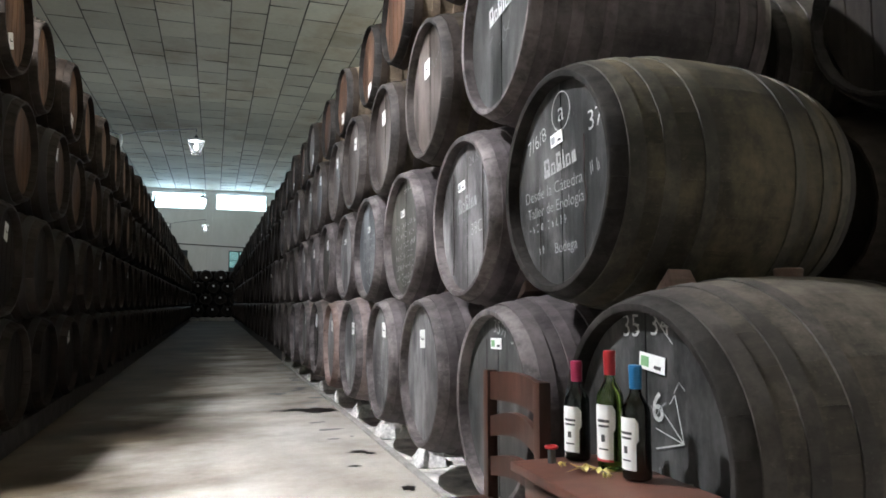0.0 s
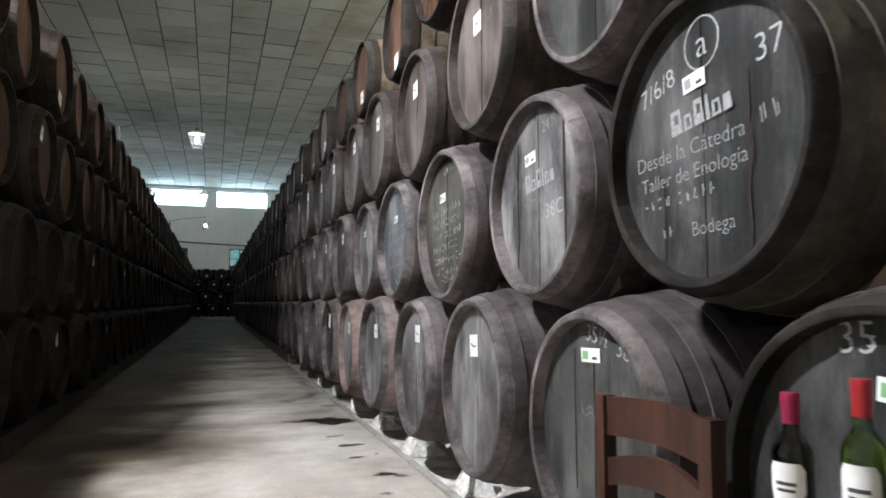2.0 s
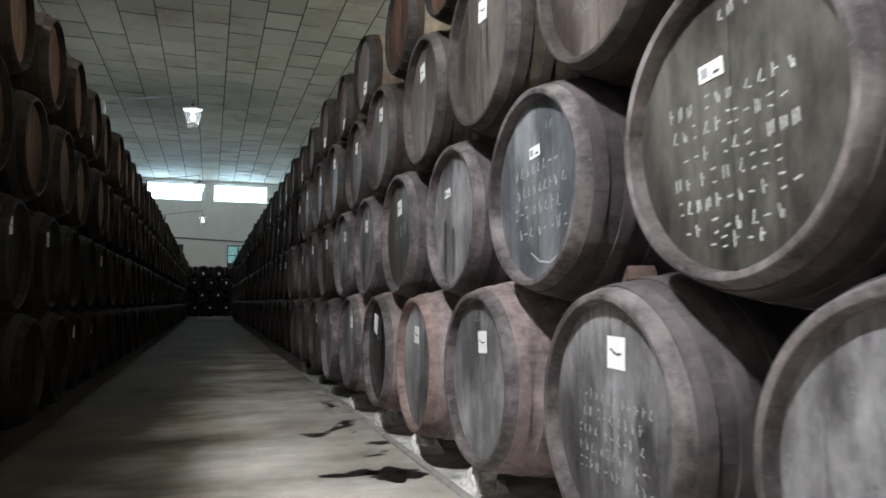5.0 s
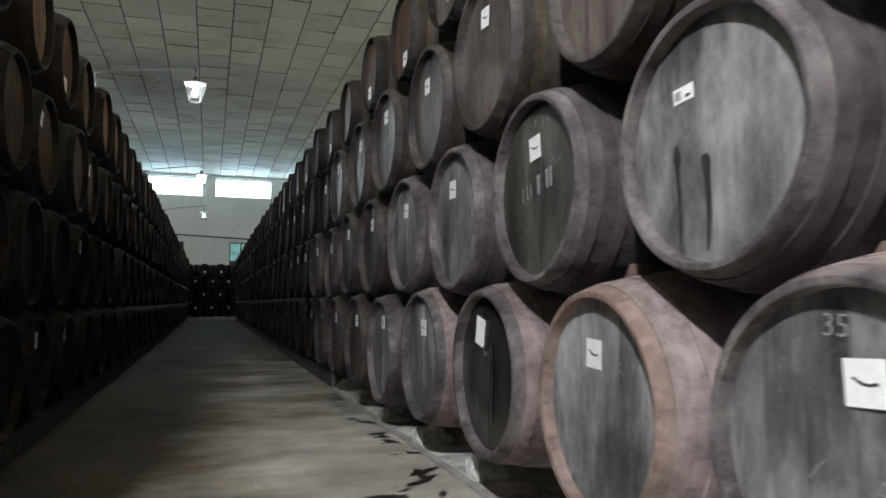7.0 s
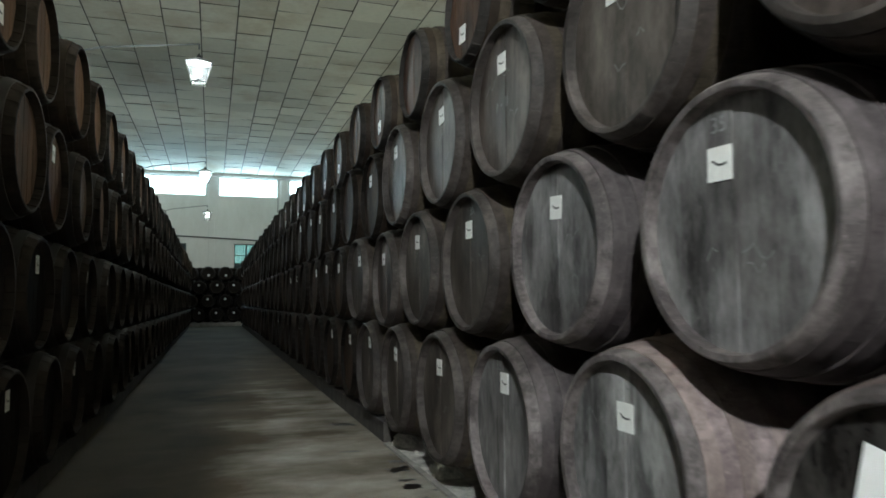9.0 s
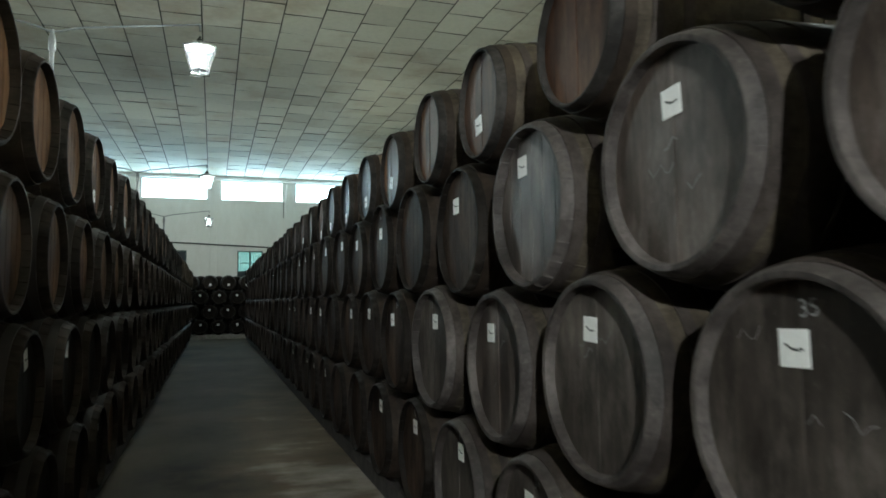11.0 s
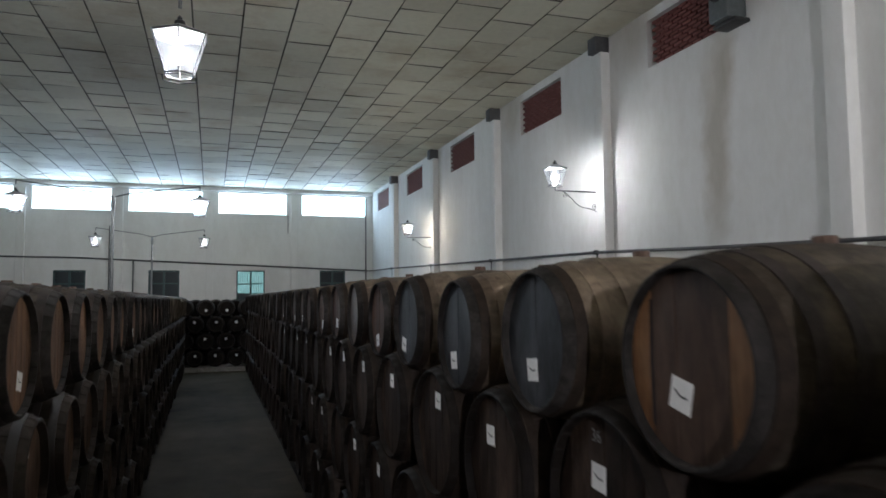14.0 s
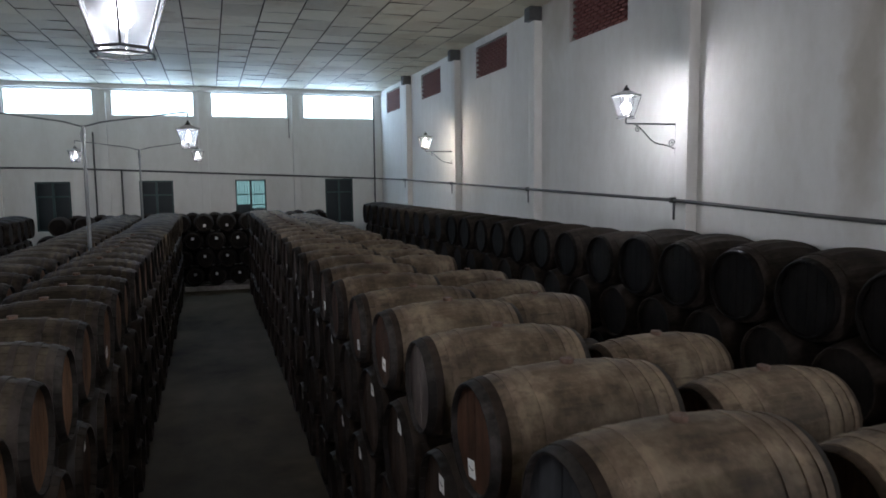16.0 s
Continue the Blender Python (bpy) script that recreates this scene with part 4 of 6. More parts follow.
DUSK_STAVE = wood("stave_wood_dusk", (0.021, 0.017, 0.0125), (0.062, 0.0495, 0.036), (0.15, 0.122, 0.088), (0.12, 1, 1), 26, dusty=0.5, streak=0.12, sheen=0.1)
DUSK_HEAD = wood("head_wood_dusk", (0.0251, 0.0207, 0.0176), (0.0877, 0.0734, 0.0631), (0.211, 0.18, 0.159), (1, 1, 0.1), 24, (0.38, 0.68), 0.62, 0.9, 0.3, (1, 1, 0.4), 0.8)
HOOP_DUSK = wood("hoop_iron_dusk", (0.0195, 0.0153, 0.0133), (0.0522, 0.0417, 0.0369), (0.105, 0.0875, 0.0765), (0.6, 1, 1), 18, (0.5, 0.8), 0.5, 0.12, 0.15, sheen=0.1)
DUSK = Shape(1.2, 0.43, 0.512, 24, DUSK_STAVE, DUSK_HEAD, HOOP_DUSK, CHIME_DUSK)
BROWN_B = Shape(1.2, 0.424, 0.51, 24, DUSK_STAVE, HEAD_BROWN, HOOP_DUSK, CHIME_DUSK)
HEAD_TOP = wood("head_wood_tan", (0.0247, 0.0112, 0.00619), (0.0908, 0.0435, 0.0248), (0.167, 0.104, 0.0708), (1, 1, 0.1), 24, (0.42, 0.7), 0.5, 0.9, 0.3, (1, 1, 0.3), 0.75, 0.14)
HEAD_BLUE = wood("head_wood_bluish", (0.036, 0.0392, 0.044), (0.129, 0.138, 0.148), (0.297, 0.306, 0.315), (1, 1, 0.1), 24, (0.25, 0.6), 0.7, 0.8, 0.25, (1, 1, 0.4), 0.7)
HEAD_OLIVE = wood("head_wood_olive", (0.0234, 0.0216, 0.018), (0.0808, 0.0765, 0.0646), (0.162, 0.153, 0.132), (1, 1, 0.1), 24, (0.28, 0.65), 0.6, 0.9, 0.3, (1, 1, 0.4), 0.8)
OLIVE_HEAD = Shape(1.2, 0.432, 0.513, 26, STAVE, HEAD_OLIVE, HOOP, CHIME_WORN)
SLATE = Shape(1.2, 0.432, 0.513, 26, STAVE, HEAD_SLATE, HOOP, CHIME_WORN)
BLUE_HEAD = Shape(1.2, 0.424, 0.513, 26, STAVE, HEAD_BLUE, HOOP, CHIME_WORN)
TOP = Shape(1.3, 0.341, 0.415, 24, STAVE_BROWN, HEAD_TOP, HOOP_BROWN, CHIME_BLACK, 0.019, 0.035)
TOP_G = Shape(1.3, 0.341, 0.415, 24, STAVE_BROWN, HEAD_BROWN, HOOP_BROWN, CHIME_BLACK, 0.019, 0.035)
# darker copies for barrels deep in the row, the dim light put into the wood
DEEP_SHADE_STAVE = wood("stave_wood_deep_shade", (0.00898, 0.00638, 0.0049), (0.0264, 0.0182, 0.0143), (0.0581, 0.042, 0.0326), (0.12, 1, 1), 26, dusty=0.45, streak=0.12, sheen=0.2)
DEEP_SHADE_HEAD = wood("head_wood_deep_shade", (0.0108, 0.007, 0.00502), (0.0388, 0.0254, 0.0183), (0.107, 0.0723, 0.0535), (1, 1, 0.1), 24, (0.5, 0.8), 0.55, 0.9, 0.3, (1, 1, 0.4), 0.8, 0.1)
DEEP_SHADE = Shape(1.2, 0.428, 0.511, 24, DEEP_SHADE_STAVE, DEEP_SHADE_HEAD, HOOP_RIM, HEAD_DARK, 0.022, 0.042)
TOP_ORANGE = Shape(1.3, 0.341, 0.415, 24, DUSK_STAVE, HEAD_ORANGE, HOOP_DUSK, CHIME_BLACK, 0.019, 0.035)
HEAD_ASH = wood("head_wood_ash", (0.0213, 0.0127, 0.009), (0.0776, 0.0466, 0.0334), (0.141, 0.0977, 0.0754), (1, 1, 0.1), 24, (0.3, 0.55), 0.5, 0.8, 0.3, (1, 1, 0.3), 0.6, 0.15)
# the blue sheen on these heads is put into the wood colour
HEAD_BLUE_SHEEN = wood("head_wood_blue_sheen", (0.0091, 0.00975, 0.0111), (0.0279, 0.0298, 0.0329), (0.0975, 0.103, 0.111), (1, 1, 0.1), 24, (0.32, 0.6), 0.5, 0.8, 0.25, (1, 1, 0.4), 0.7, 0.18)
TOP_TAN = Shape(1.3, 0.341, 0.415, 24, DUSK_STAVE, HEAD_WARM, HOOP_DUSK, CHIME_BLACK, 0.019, 0.035)
TOP_BLUE = Shape(1.3, 0.341, 0.415, 24, STAVE_BROWN, HEAD_BLUE_SHEEN, HOOP_BROWN, CHIME_BLACK, 0.019, 0.035)
TOP_D = Shape(1.3, 0.341, 0.415, 24, DUSK_STAVE, HEAD_TOP, HOOP_DUSK, CHIME_BLACK, 0.019, 0.035)
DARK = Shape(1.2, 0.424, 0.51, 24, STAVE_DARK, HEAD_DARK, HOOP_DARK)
# heads and rims of the wall row: their shade put into the colour
HEAD_SHADE = wood("head_wood_shade", (0.003, 0.0026, 0.0023), (0.0095, 0.0078, 0.0068), (0.02, 0.017, 0.015), (1, 1, 0.12), 24, (0.5, 0.8), 0.35, 0.6, 0.25, sheen=0.08)
DARK_T = Shape(1.2, 0.41, 0.495, 24, STAVE_DARK, HEAD_SHADE, STAVE_DARK, HEAD_SHADE)
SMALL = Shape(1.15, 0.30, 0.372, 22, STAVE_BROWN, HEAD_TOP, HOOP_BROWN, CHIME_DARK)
DARK_BIG = Shape(1.3, 0.45, 0.575, 24, STAVE_DARK, HEAD_SHADE, STAVE_DARK, HEAD_SHADE)
END = Shape(1.15, 0.34, 0.42, 22, STAVE_DARK, HEAD_DARK, HOOP_DARK)
END_BACKING = Shape(0.98, 0.34, 0.42, 22, STAVE_DARK, HEAD_DARK, HOOP_DARK)

rng = random.Random(11)


def row_y(tier, i):
    return (1.415 if tier in (0, 2) else 1.960) + PITCH * i


def place_barrel(x, y, z_axis, shape, flip=False, jitter=0.012, sway=0.03):
    """The pose of a barrel whose axis runs across the aisle; flip: it faces the other way."""
    jx = rng.uniform(-sway, sway)
    return Matrix.Translation((x + (jx if not flip else -jx), y + rng.uniform(-jitter, jitter), z_axis - shape.r_mid)) @ pose(0, 0, 0, 0, 0, (180 if flip else 0) + rng.uniform(-1.2, 1.2))


PROTO = {}


def barrel_at(shape, near, m, label, group, hoops=3, rim=None, boards=6):
    key = (id(shape), near, hoops, rim.name if rim else "", boards)
    if key not in PROTO:
        PROTO[key] = make_barrel(shape, near, m, label, group, boards, hoops, rim)
        return PROTO[key]
    ob = copy_thing(PROTO[key], m)
    for c in list(ob.children):
        if c.name.split(".")[0] not in ("stave", "head_board", "lining", "body", "head", "back_head", "hoop", "bung"):
            bpy.data.objects.remove(c)
    return tagged(ob, label, "barrel", group)


# how far single barrels stand out of line: inwards, along the row, up
SETTLED = (
    {1: (-0.005, -0.005, -0.031), 2: (-0.022, -0.046, 0.014), 3: (-0.007, -0.035, 0.003), 4: (-0.008, 0.04, 0.017), 5: (-0.012, -0.014, -0.006), 6: (-0.015, -0.049, 0.012), 7: (-0.012, -0.014, 0.016), 8: (-0.024, -0.016, -0.018), 9: (-0.022, -0.068, 0.001)},
    {0: (0.026, 0.02, 0.002), 1: (0.024, -0.076, -0.007), 2: (0.008, -0.044, -0.006), 3: (0.011, -0.0, 0.002), 4: (0.033, -0.017, 0.002), 5: (0.014, -0.007, 0.013), 6: (0.015, -0.021, 0.001), 7: (0.027, 0.018, 0.009), 8: (0.016, 0.018, 0.006), 9: (0.005, -0.037, 0.011), 10: (0.016, -0.052, -0.033), 12: (0.003, -0.018, -0.004), 13: (0.014, -0.003, 0.01)},
    {1: (0.01, -0.035, -0.004), 2: (0.009, -0.051, 0.007), 3: (0.023, 0.048, -0.025), 4: (-0.003, -0.018, -0.009), 5: (0.024, -0.051, 0.003), 6: (0.006, -0.02, 0.004), 7: (0.04, -0.008, 0.004), 8: (0.004, -0.041, 0.012), 9: (0.01, -0.055, 0.017), 10: (0.007, -0.007, -0.011), 11: (0.051, 0.041, -0.023), 12: (0.018, -0.011, 0.007), 13: (0.039, 0.075, 0.025), 14: (0.021, 0.038, -0.031), 15: (0.013, -0.02, -0.012)},
    {8: (-0.007, -0.068, 0.025), 9: (0.006, 0.048, -0.011), 10: (0.029, 0.154, -0.001), 11: (0.009, 0.049, 0.012), 12: (0.008, 0.067, -0.033), 13: (0.01, 0.072, -0.014), 14: (-0.002, 0.025, -0.034), 15: (0.006, 0.067, 0.008), 16: (0.029, 0.062, 0.0), 17: (0.013, 0.006, 0.02), 18: (0.017, 0.031, 0.025)},
)
FAR_ROWS = []                       # (shape, pose) of the barrels that stand too far off or too hidden to tell apart
RIGHT = "barrels stacked along the aisle"
DARK_OLIVE = wood("stave_wood_dark_olive", (0.00952, 0.00784, 0.00504), (0.0396, 0.0324, 0.0204), (0.188, 0.154, 0.0945), (0.12, 1, 1), 26, dusty=0.5, streak=0.2)
HOOP_DARK_OLIVE = wood("hoop_iron_dark_olive", (0.0135, 0.012, 0.00975), (0.0448, 0.04, 0.0304), (0.168, 0.149, 0.11), (0.6, 1, 1), 18, (0.5, 0.8), 0.5, 0.12, 0.15)
SHORT = Shape(1.05, 0.424, 0.505, 26, DARK_OLIVE, HEAD_SLATE, HOOP_DARK_OLIVE, CHIME_BLACK)
right = {}
for tier in range(4):
    for i in range(39):
        y = row_y(tier, i)
        if y > 46.4 or (tier == 2 and i < 1) or (tier == 3 and i < 1):
            continue
        near = (tier < 3 and i < 12 - tier) or (tier == 3 and 9 <= i <= 18)
        warm = rng.random()
        if tier == 3:
            shape = TOP if warm < 0.8 or 8 < i < 14 else TOP_G
            label = "brown oak barrel with a weathered head on the top tier"
        elif tier == 2:
            shape = BROWN_B if i < 7 else (BROWN_B if warm < 0.6 else DUSK)
            label = "dark oak barrel with a stained head in the third tier"
        else:
            shape = (BIG if warm < 0.85 else BIG_B) if i < 9 - tier else (BROWN_B if warm < 0.25 else DUSK)
            label = "dusty dark oak barrel with a grey head, " + ("on stone chocks" if tier == 0 else "in the second tier")
        # from here on the row's shade is in the barrels' colour
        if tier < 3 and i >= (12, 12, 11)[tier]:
            shape = DEEP_SHADE
        if tier == 0 and 4 <= i < 8:
            shape = PALE
        if (tier, i) in ((0, 1), (1, 2), (1, 3), (2, 1)):
            shape = SLATE
        if (tier, i) == (1, 2):
            shape = OLIVE_HEAD
        if (tier, i) == (1, 5):
            shape = OLIVE_HEAD
        if (tier, i) == (1, 3):
            shape = BLUE_HEAD
        if (tier, i) in ((1, 1), (1, 4)):
            shape = GREY_B
        if (tier, i) == (0, 0):
            shape = OLIVE
        if (tier, i) == (0, 5):
            shape = ORANGE_RIM
        if (tier, i) == (0, 6):
            shape = BLACK_HEAD
        rim = HOOP_RIM if tier == 3 else None
        if (tier, i) == (1, 0):
            shape = SHORT
        if tier == 3 and i in (7, 8, 9, 10, 11):
            shape = TOP_D
        if (tier, i) == (3, 12):
            shape = TOP_ORANGE
        if (tier, i) == (3, 11):
            shape = TOP_TAN
        if tier == 3 and i in (13, 14, 15):
            shape = TOP_BLUE
        if i in SETTLED[tier]:
            dx, dy, dz = SETTLED[tier][i]
            m = place_barrel(HEAD_X + dx, y + dy, TIER_Z[tier] + dz, shape, jitter=0, sway=0)
        else:
            m = place_barrel(HEAD_X, y, TIER_Z[tier], shape)
        if i > 24 and tier < 3:
            FAR_ROWS.append((shape, m))
            continue
        if shape in (TOP_ORANGE, TOP_TAN):     # orange boards beside grey-brown ones
            count, tinted = (5, (0, 4)) if shape is TOP_ORANGE else (6, (4,))
            for k, board in enumerate(shape.shared(("boards", count), lambda: shape.boards(count))):
                if k not in tinted:
                    board.materials[0] = HEAD_ASH if shape is TOP_ORANGE else HEAD_TOP
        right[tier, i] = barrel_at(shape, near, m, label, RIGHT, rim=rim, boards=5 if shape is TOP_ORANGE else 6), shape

# lit tops put into olive staves, the shade into near-black heads
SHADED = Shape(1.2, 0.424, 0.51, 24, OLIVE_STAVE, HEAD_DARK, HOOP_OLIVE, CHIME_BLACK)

# the second row behind it, its top tier lower and less even
for tier in range(4):
    for i in range(39):
        y = row_y(tier, i) + (0.0 if tier == 3 else 0.3)
        if y > 46 or (tier == 3 and i < 2):
            continue
        # lower tiers near black: the shade behind the front row put into the wood
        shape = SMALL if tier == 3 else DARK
        if tier == 3 and i in (18, 22, 27):
            continue
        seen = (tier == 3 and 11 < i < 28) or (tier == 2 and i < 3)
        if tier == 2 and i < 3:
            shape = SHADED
        m = place_barrel(2.66, y, TIER_Z[tier] - (0.13 if tier == 3 else 0), shape, jitter=0.05)
        if not seen:
            FAR_ROWS.append((shape, m))
            continue
        barrel_at(shape, False, m, "small dusty brown barrel in the row behind" if tier == 3 else "dark oak barrel in the row behind", "barrels in the second row", hoops=3)

# the dark row against the side wall
for tier in range(4):
    for i in range(40):
        y = row_y(tier, i) + 0.2
        if y > 47.2 or (y < 8 and tier == 3):
            continue
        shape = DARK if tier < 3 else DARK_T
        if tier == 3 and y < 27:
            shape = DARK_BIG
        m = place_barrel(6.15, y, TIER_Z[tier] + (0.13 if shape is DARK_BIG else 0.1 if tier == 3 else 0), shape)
        if tier < 3 or not 12 < i < 30:
            FAR_ROWS.append((shape, m))
            continue
        barrel_at(shape, False, m, "dark barrel in the row along the side wall, its head coloured as shade", "barrels along the side wall", hoops=2)

# the stack on the other side of the aisle, of smaller barrels
LEFT = "barrels stacked across the aisle"
# near-black woods put the shade of this side into the colour
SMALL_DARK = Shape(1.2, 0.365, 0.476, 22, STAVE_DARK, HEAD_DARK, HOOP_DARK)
HEAD_RUST = wood("head_wood_rust", (0.034, 0.018, 0.01), (0.13, 0.07, 0.038), (0.15, 0.1, 0.068), (1, 1, 0.12), 24, (0.5, 0.8), 0.3, 0.8, 0.25, sheen=0.15)
SMALL_WARM = Shape(1.2, 0.365, 0.476, 22, STAVE_DARK, HEAD_RUST, HOOP_DARK)
SMALL_TOP = Shape(1.2, 0.365, 0.46, 22, DUSK_STAVE, HEAD_WARM, HOOP_DUSK, CHIME_BLACK, 0.022, 0.04)
# darker staves for the nearest top barrels, again shade in the colour
SMALL_SHADE = Shape(1.2, 0.365, 0.46, 22, STAVE_DARK, HEAD_WARM, HOOP_RIM)


def left_y(tier, i):
    return (4.33 if tier in (0, 2) else 4.87) + LEFT_PITCH * i


left = {}
for tier in range(4):
    for i in range(41):
        y = left_y(tier, i)
        if y > 46.4:
            continue
        shape = (SMALL_TOP if i > 9 else SMALL_SHADE) if tier == 3 else SMALL_WARM if (tier == 2 or (rng.random() < 0.35 and i > 11)) else SMALL_DARK
        label = "barrel with an orange-brown head on the top tier" if tier == 3 else "dark barrel with a brown head" if shape is SMALL_WARM else "oak barrel coloured near black as if in shade"
        m = place_barrel(LEFT_X, y, LEFT_Z[tier], shape, True)
        if i > (28 if tier == 3 else 20):
            FAR_ROWS.append((shape, m))
            continue
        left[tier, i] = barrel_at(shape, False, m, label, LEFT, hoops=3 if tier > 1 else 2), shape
for tier in range(4):
    for i in range(2, 41):
        y = left_y(tier, i) + 0.35
        if y > 46:
            continue
        shape = (SMALL_TOP if i > 9 else SMALL_SHADE) if tier == 3 else SMALL_DARK
        m = place_barrel(-2.86, y, LEFT_Z[tier] - (0.05 if tier == 3 else 0), shape, True, 0.04)
        if tier < 3 or not 11 < i < 28:
            FAR_ROWS.append((shape, m))
            continue
        barrel_at(shape, False, m, "dusty brown barrel in the row behind" if tier == 3 else "dark oak barrel in the row behind", "barrels in the far second row", hoops=2)
for tier in range(4):
    for i in range(16, 41):
        y = left_y(tier, i) + 0.1
        if y > 46.5:
            continue
        FAR_ROWS.append((SMALL_DARK, place_barrel(-6.7, y, LEFT_Z[tier], SMALL_DARK, True)))

# the stack that closes the aisle
end = {}
for tier in range(4):
    for i in range(-7, 7):
        x = -0.58 + 0.93 * i + (0.0 if tier in (1, 3) else 0.465)
        if tier == 3 and (x < -7 or x > 4.4):
            continue
        z = 0.63 + 0.77 * tier
        m = Matrix.Translation((x, 47.9, z - END.r_mid)) @ pose(0, 0, 0, 0, 0, 90)
        # an added rank behind, to keep the gaps dark
        FAR_ROWS.append((END_BACKING, Matrix.Translation((x + 0.465, 49.06, z - END.r_mid)) @ pose(0, 0, 0, 0, 0, 90)))
        if not -1.7 < x < 1.5:
            FAR_ROWS.append((END, m))
            continue
        end[tier, i] = barrel_at(END, False, m, "near-black barrel in the stack across the end of the aisle", "barrels closing the aisle", hoops=2), END

# all those joined
slots, pts, faces, index, count = [], [], [], [], 0
for shape, m in FAR_ROWS:
    p, f, h = shape.shared("low", shape.low)
    for mat in shape.mats[:2]:
        if mat not in slots:
            slots.append(mat)
    full = np.array(m @ Matrix.Translation((0, 0, shape.r_mid)))
    pts.append(p @ full[:3, :3].T + full[:3, 3])
    faces.append(f + count)
    index.append(np.where(h, slots.index(shape.mats[1]), slots.index(shape.mats[0])))
    count += len(p)
me = bpy.data.meshes.new("barrel_rows")
me.from_pydata(np.concatenate(pts).tolist(), [], np.concatenate(faces).tolist())
for mat in slots:
    me.materials.append(mat)
me.polygons.foreach_set("material_index", np.concatenate(index).astype(np.int32))
me.shade_smooth()
me.set_sharp_from_angle(angle=radians(35))
tagged(new("barrel_rows", me), "distant and hidden rows of stacked dark barrels", "barrels", kind="stuff")

# stone chocks under the lowest tier
rng = random.Random(3)


def stone_mesh(seed):
    r = random.Random(seed)
    bm = bmesh.new()
    box(bm, (-0.1, -0.11, 0), (0.16, 0.11, 0.16))
    bmesh.ops.subdivide_edges(bm, edges=bm.edges[:], cuts=2, use_grid_fill=True)
    for v in bm.verts:
        if v.co.z > 0.01:
            v.co.x += r.uniform(-0.045, 0.045)
            v.co.y += r.uniform(-0.05, 0.05)
            v.co.z += r.uniform(-0.03, 0.03)
            k = 1 - 0.5 * v.co.z / 0.16
            v.co.x, v.co.y = 0.03 + (v.co.x - 0.03) * k, v.co.y * k
    bmesh.ops.bevel(bm, geom=[e for e in bm.edges if e.calc_face_angle(0) > 0.5], offset=0.012, segments=1, affect="EDGES")
    return mesh_of("chock_stone", bm, STONE, smooth=False)


STONES = [stone_mesh(s) for s in range(6)]


def chocks(x, ys, sign, group, label):
    for k, y in enumerate(ys):
        for dx in (0.0, 0.75):
            ob = tagged(new("chock_stone", STONES[rng.randrange(6)]), label, "stone", group)
            ob.matrix_basis = Matrix.Translation((x + sign * (0.24 + dx), y + PITCH / 2 + rng.uniform(-0.05, 0.05), 0)) @ pose(0, 0, 0, 0, 0, (0 if sign > 0 else 180) + rng.uniform(-12, 12))
            ob.scale = (rng.uniform(0.8, 1.2), rng.uniform(0.8, 1.4), rng.uniform(0.55, 1.0))


chocks(HEAD_X, [row_y(0, i) for i in range(-1, 11)], 1, "stone chocks", "pale rough stone block wedged under the barrels")
structure("trim_dirt", boxed((1.254, -1.5, -0.01), (2.5, 13.5, 0.005)), SLAB, "pale dirty slab strip under the barrels")
for x, s, y0 in ((2.66, 1, 0.5), (6.15, 1, 0.5), (-2.86, -1, 6.3), (-6.7, -1, 20.5), (HEAD_X, 1, 13.6), (LEFT_X, -1, 3.9)):
    bm = bmesh.new()
    for dx in (0.2, 0.85):
        box(bm, (x + s * dx - 0.09, y0, 0), (x + s * dx + 0.09, 46.8, 0.19), 0.01)
    tagged(new("bearer_beam", mesh_of("bearer_beam", bm, BEARER, smooth=False)), "low dark concrete bearers under a row of barrels", "bearer")
bm = bmesh.new()
for dy in (0.2, 0.85):
    box(bm, (-7.8, 47.9 + dy - 0.08, 0), (5.8, 47.9 + dy + 0.08, 0.21), 0.01)
tagged(new("bearer_beam", mesh_of("bearer_beam", bm, KERB, smooth=False)), "low concrete bearers under the end stack", "bearer")
structure("trim_kerb", boxed((1.2, -1.5, -0.01), (1.25, 13.5, 0.02), 0.004), KERB, "low concrete edging along the barrels")

# ---------------------------------------------------------------- labels and chalk on the heads
rng = random.Random(21)
SPECIAL = {(0, 0), (0, 1), (0, 6), (1, 0), (1, 1), (1, 2), (1, 3), (1, 4), (2, 1)}
# where the paper labels hang on their heads: along the head, up
LABEL_AT = (
    {2: (0.037, 0.199), 3: (-0.042, 0.225), 4: (-0.04, 0.182), 5: (0.038, 0.19), 7: (-0.009, 0.19), 8: (-0.023, 0.23), 9: (0.015, 0.196), 10: (0.042, 0.2)},
    {5: (0.021, 0.197), 6: (0.057, 0.192), 7: (0.011, 0.191), 8: (0.017, 0.201), 9: (0.049, 0.209), 10: (0.11, 0.189), 12: (0.112, 0.183)},
    {2: (0.048, 0.148), 3: (0.039, 0.186), 4: (-0.001, 0.184), 5: (0.065, 0.216), 6: (0.026, 0.213), 7: (0.068, 0.183), 8: (0.04, 0.22), 9: (0.006, 0.199), 10: (0.102, 0.226), 11: (0.098, 0.181), 13: (0.046, 0.149), 14: (0.081, 0.174)},
    {8: (0.08, -0.147), 10: (0.048, -0.123), 12: (0.039, -0.101), 13: (0.038, -0.143), 14: (0.083, -0.17), 15: (0.135, -0.185), 16: (0.053, -0.202), 18: (0.006, -0.133)},
)
NO_LABEL = {(2, 12), (3, 9), (3, 11), (3, 17)}
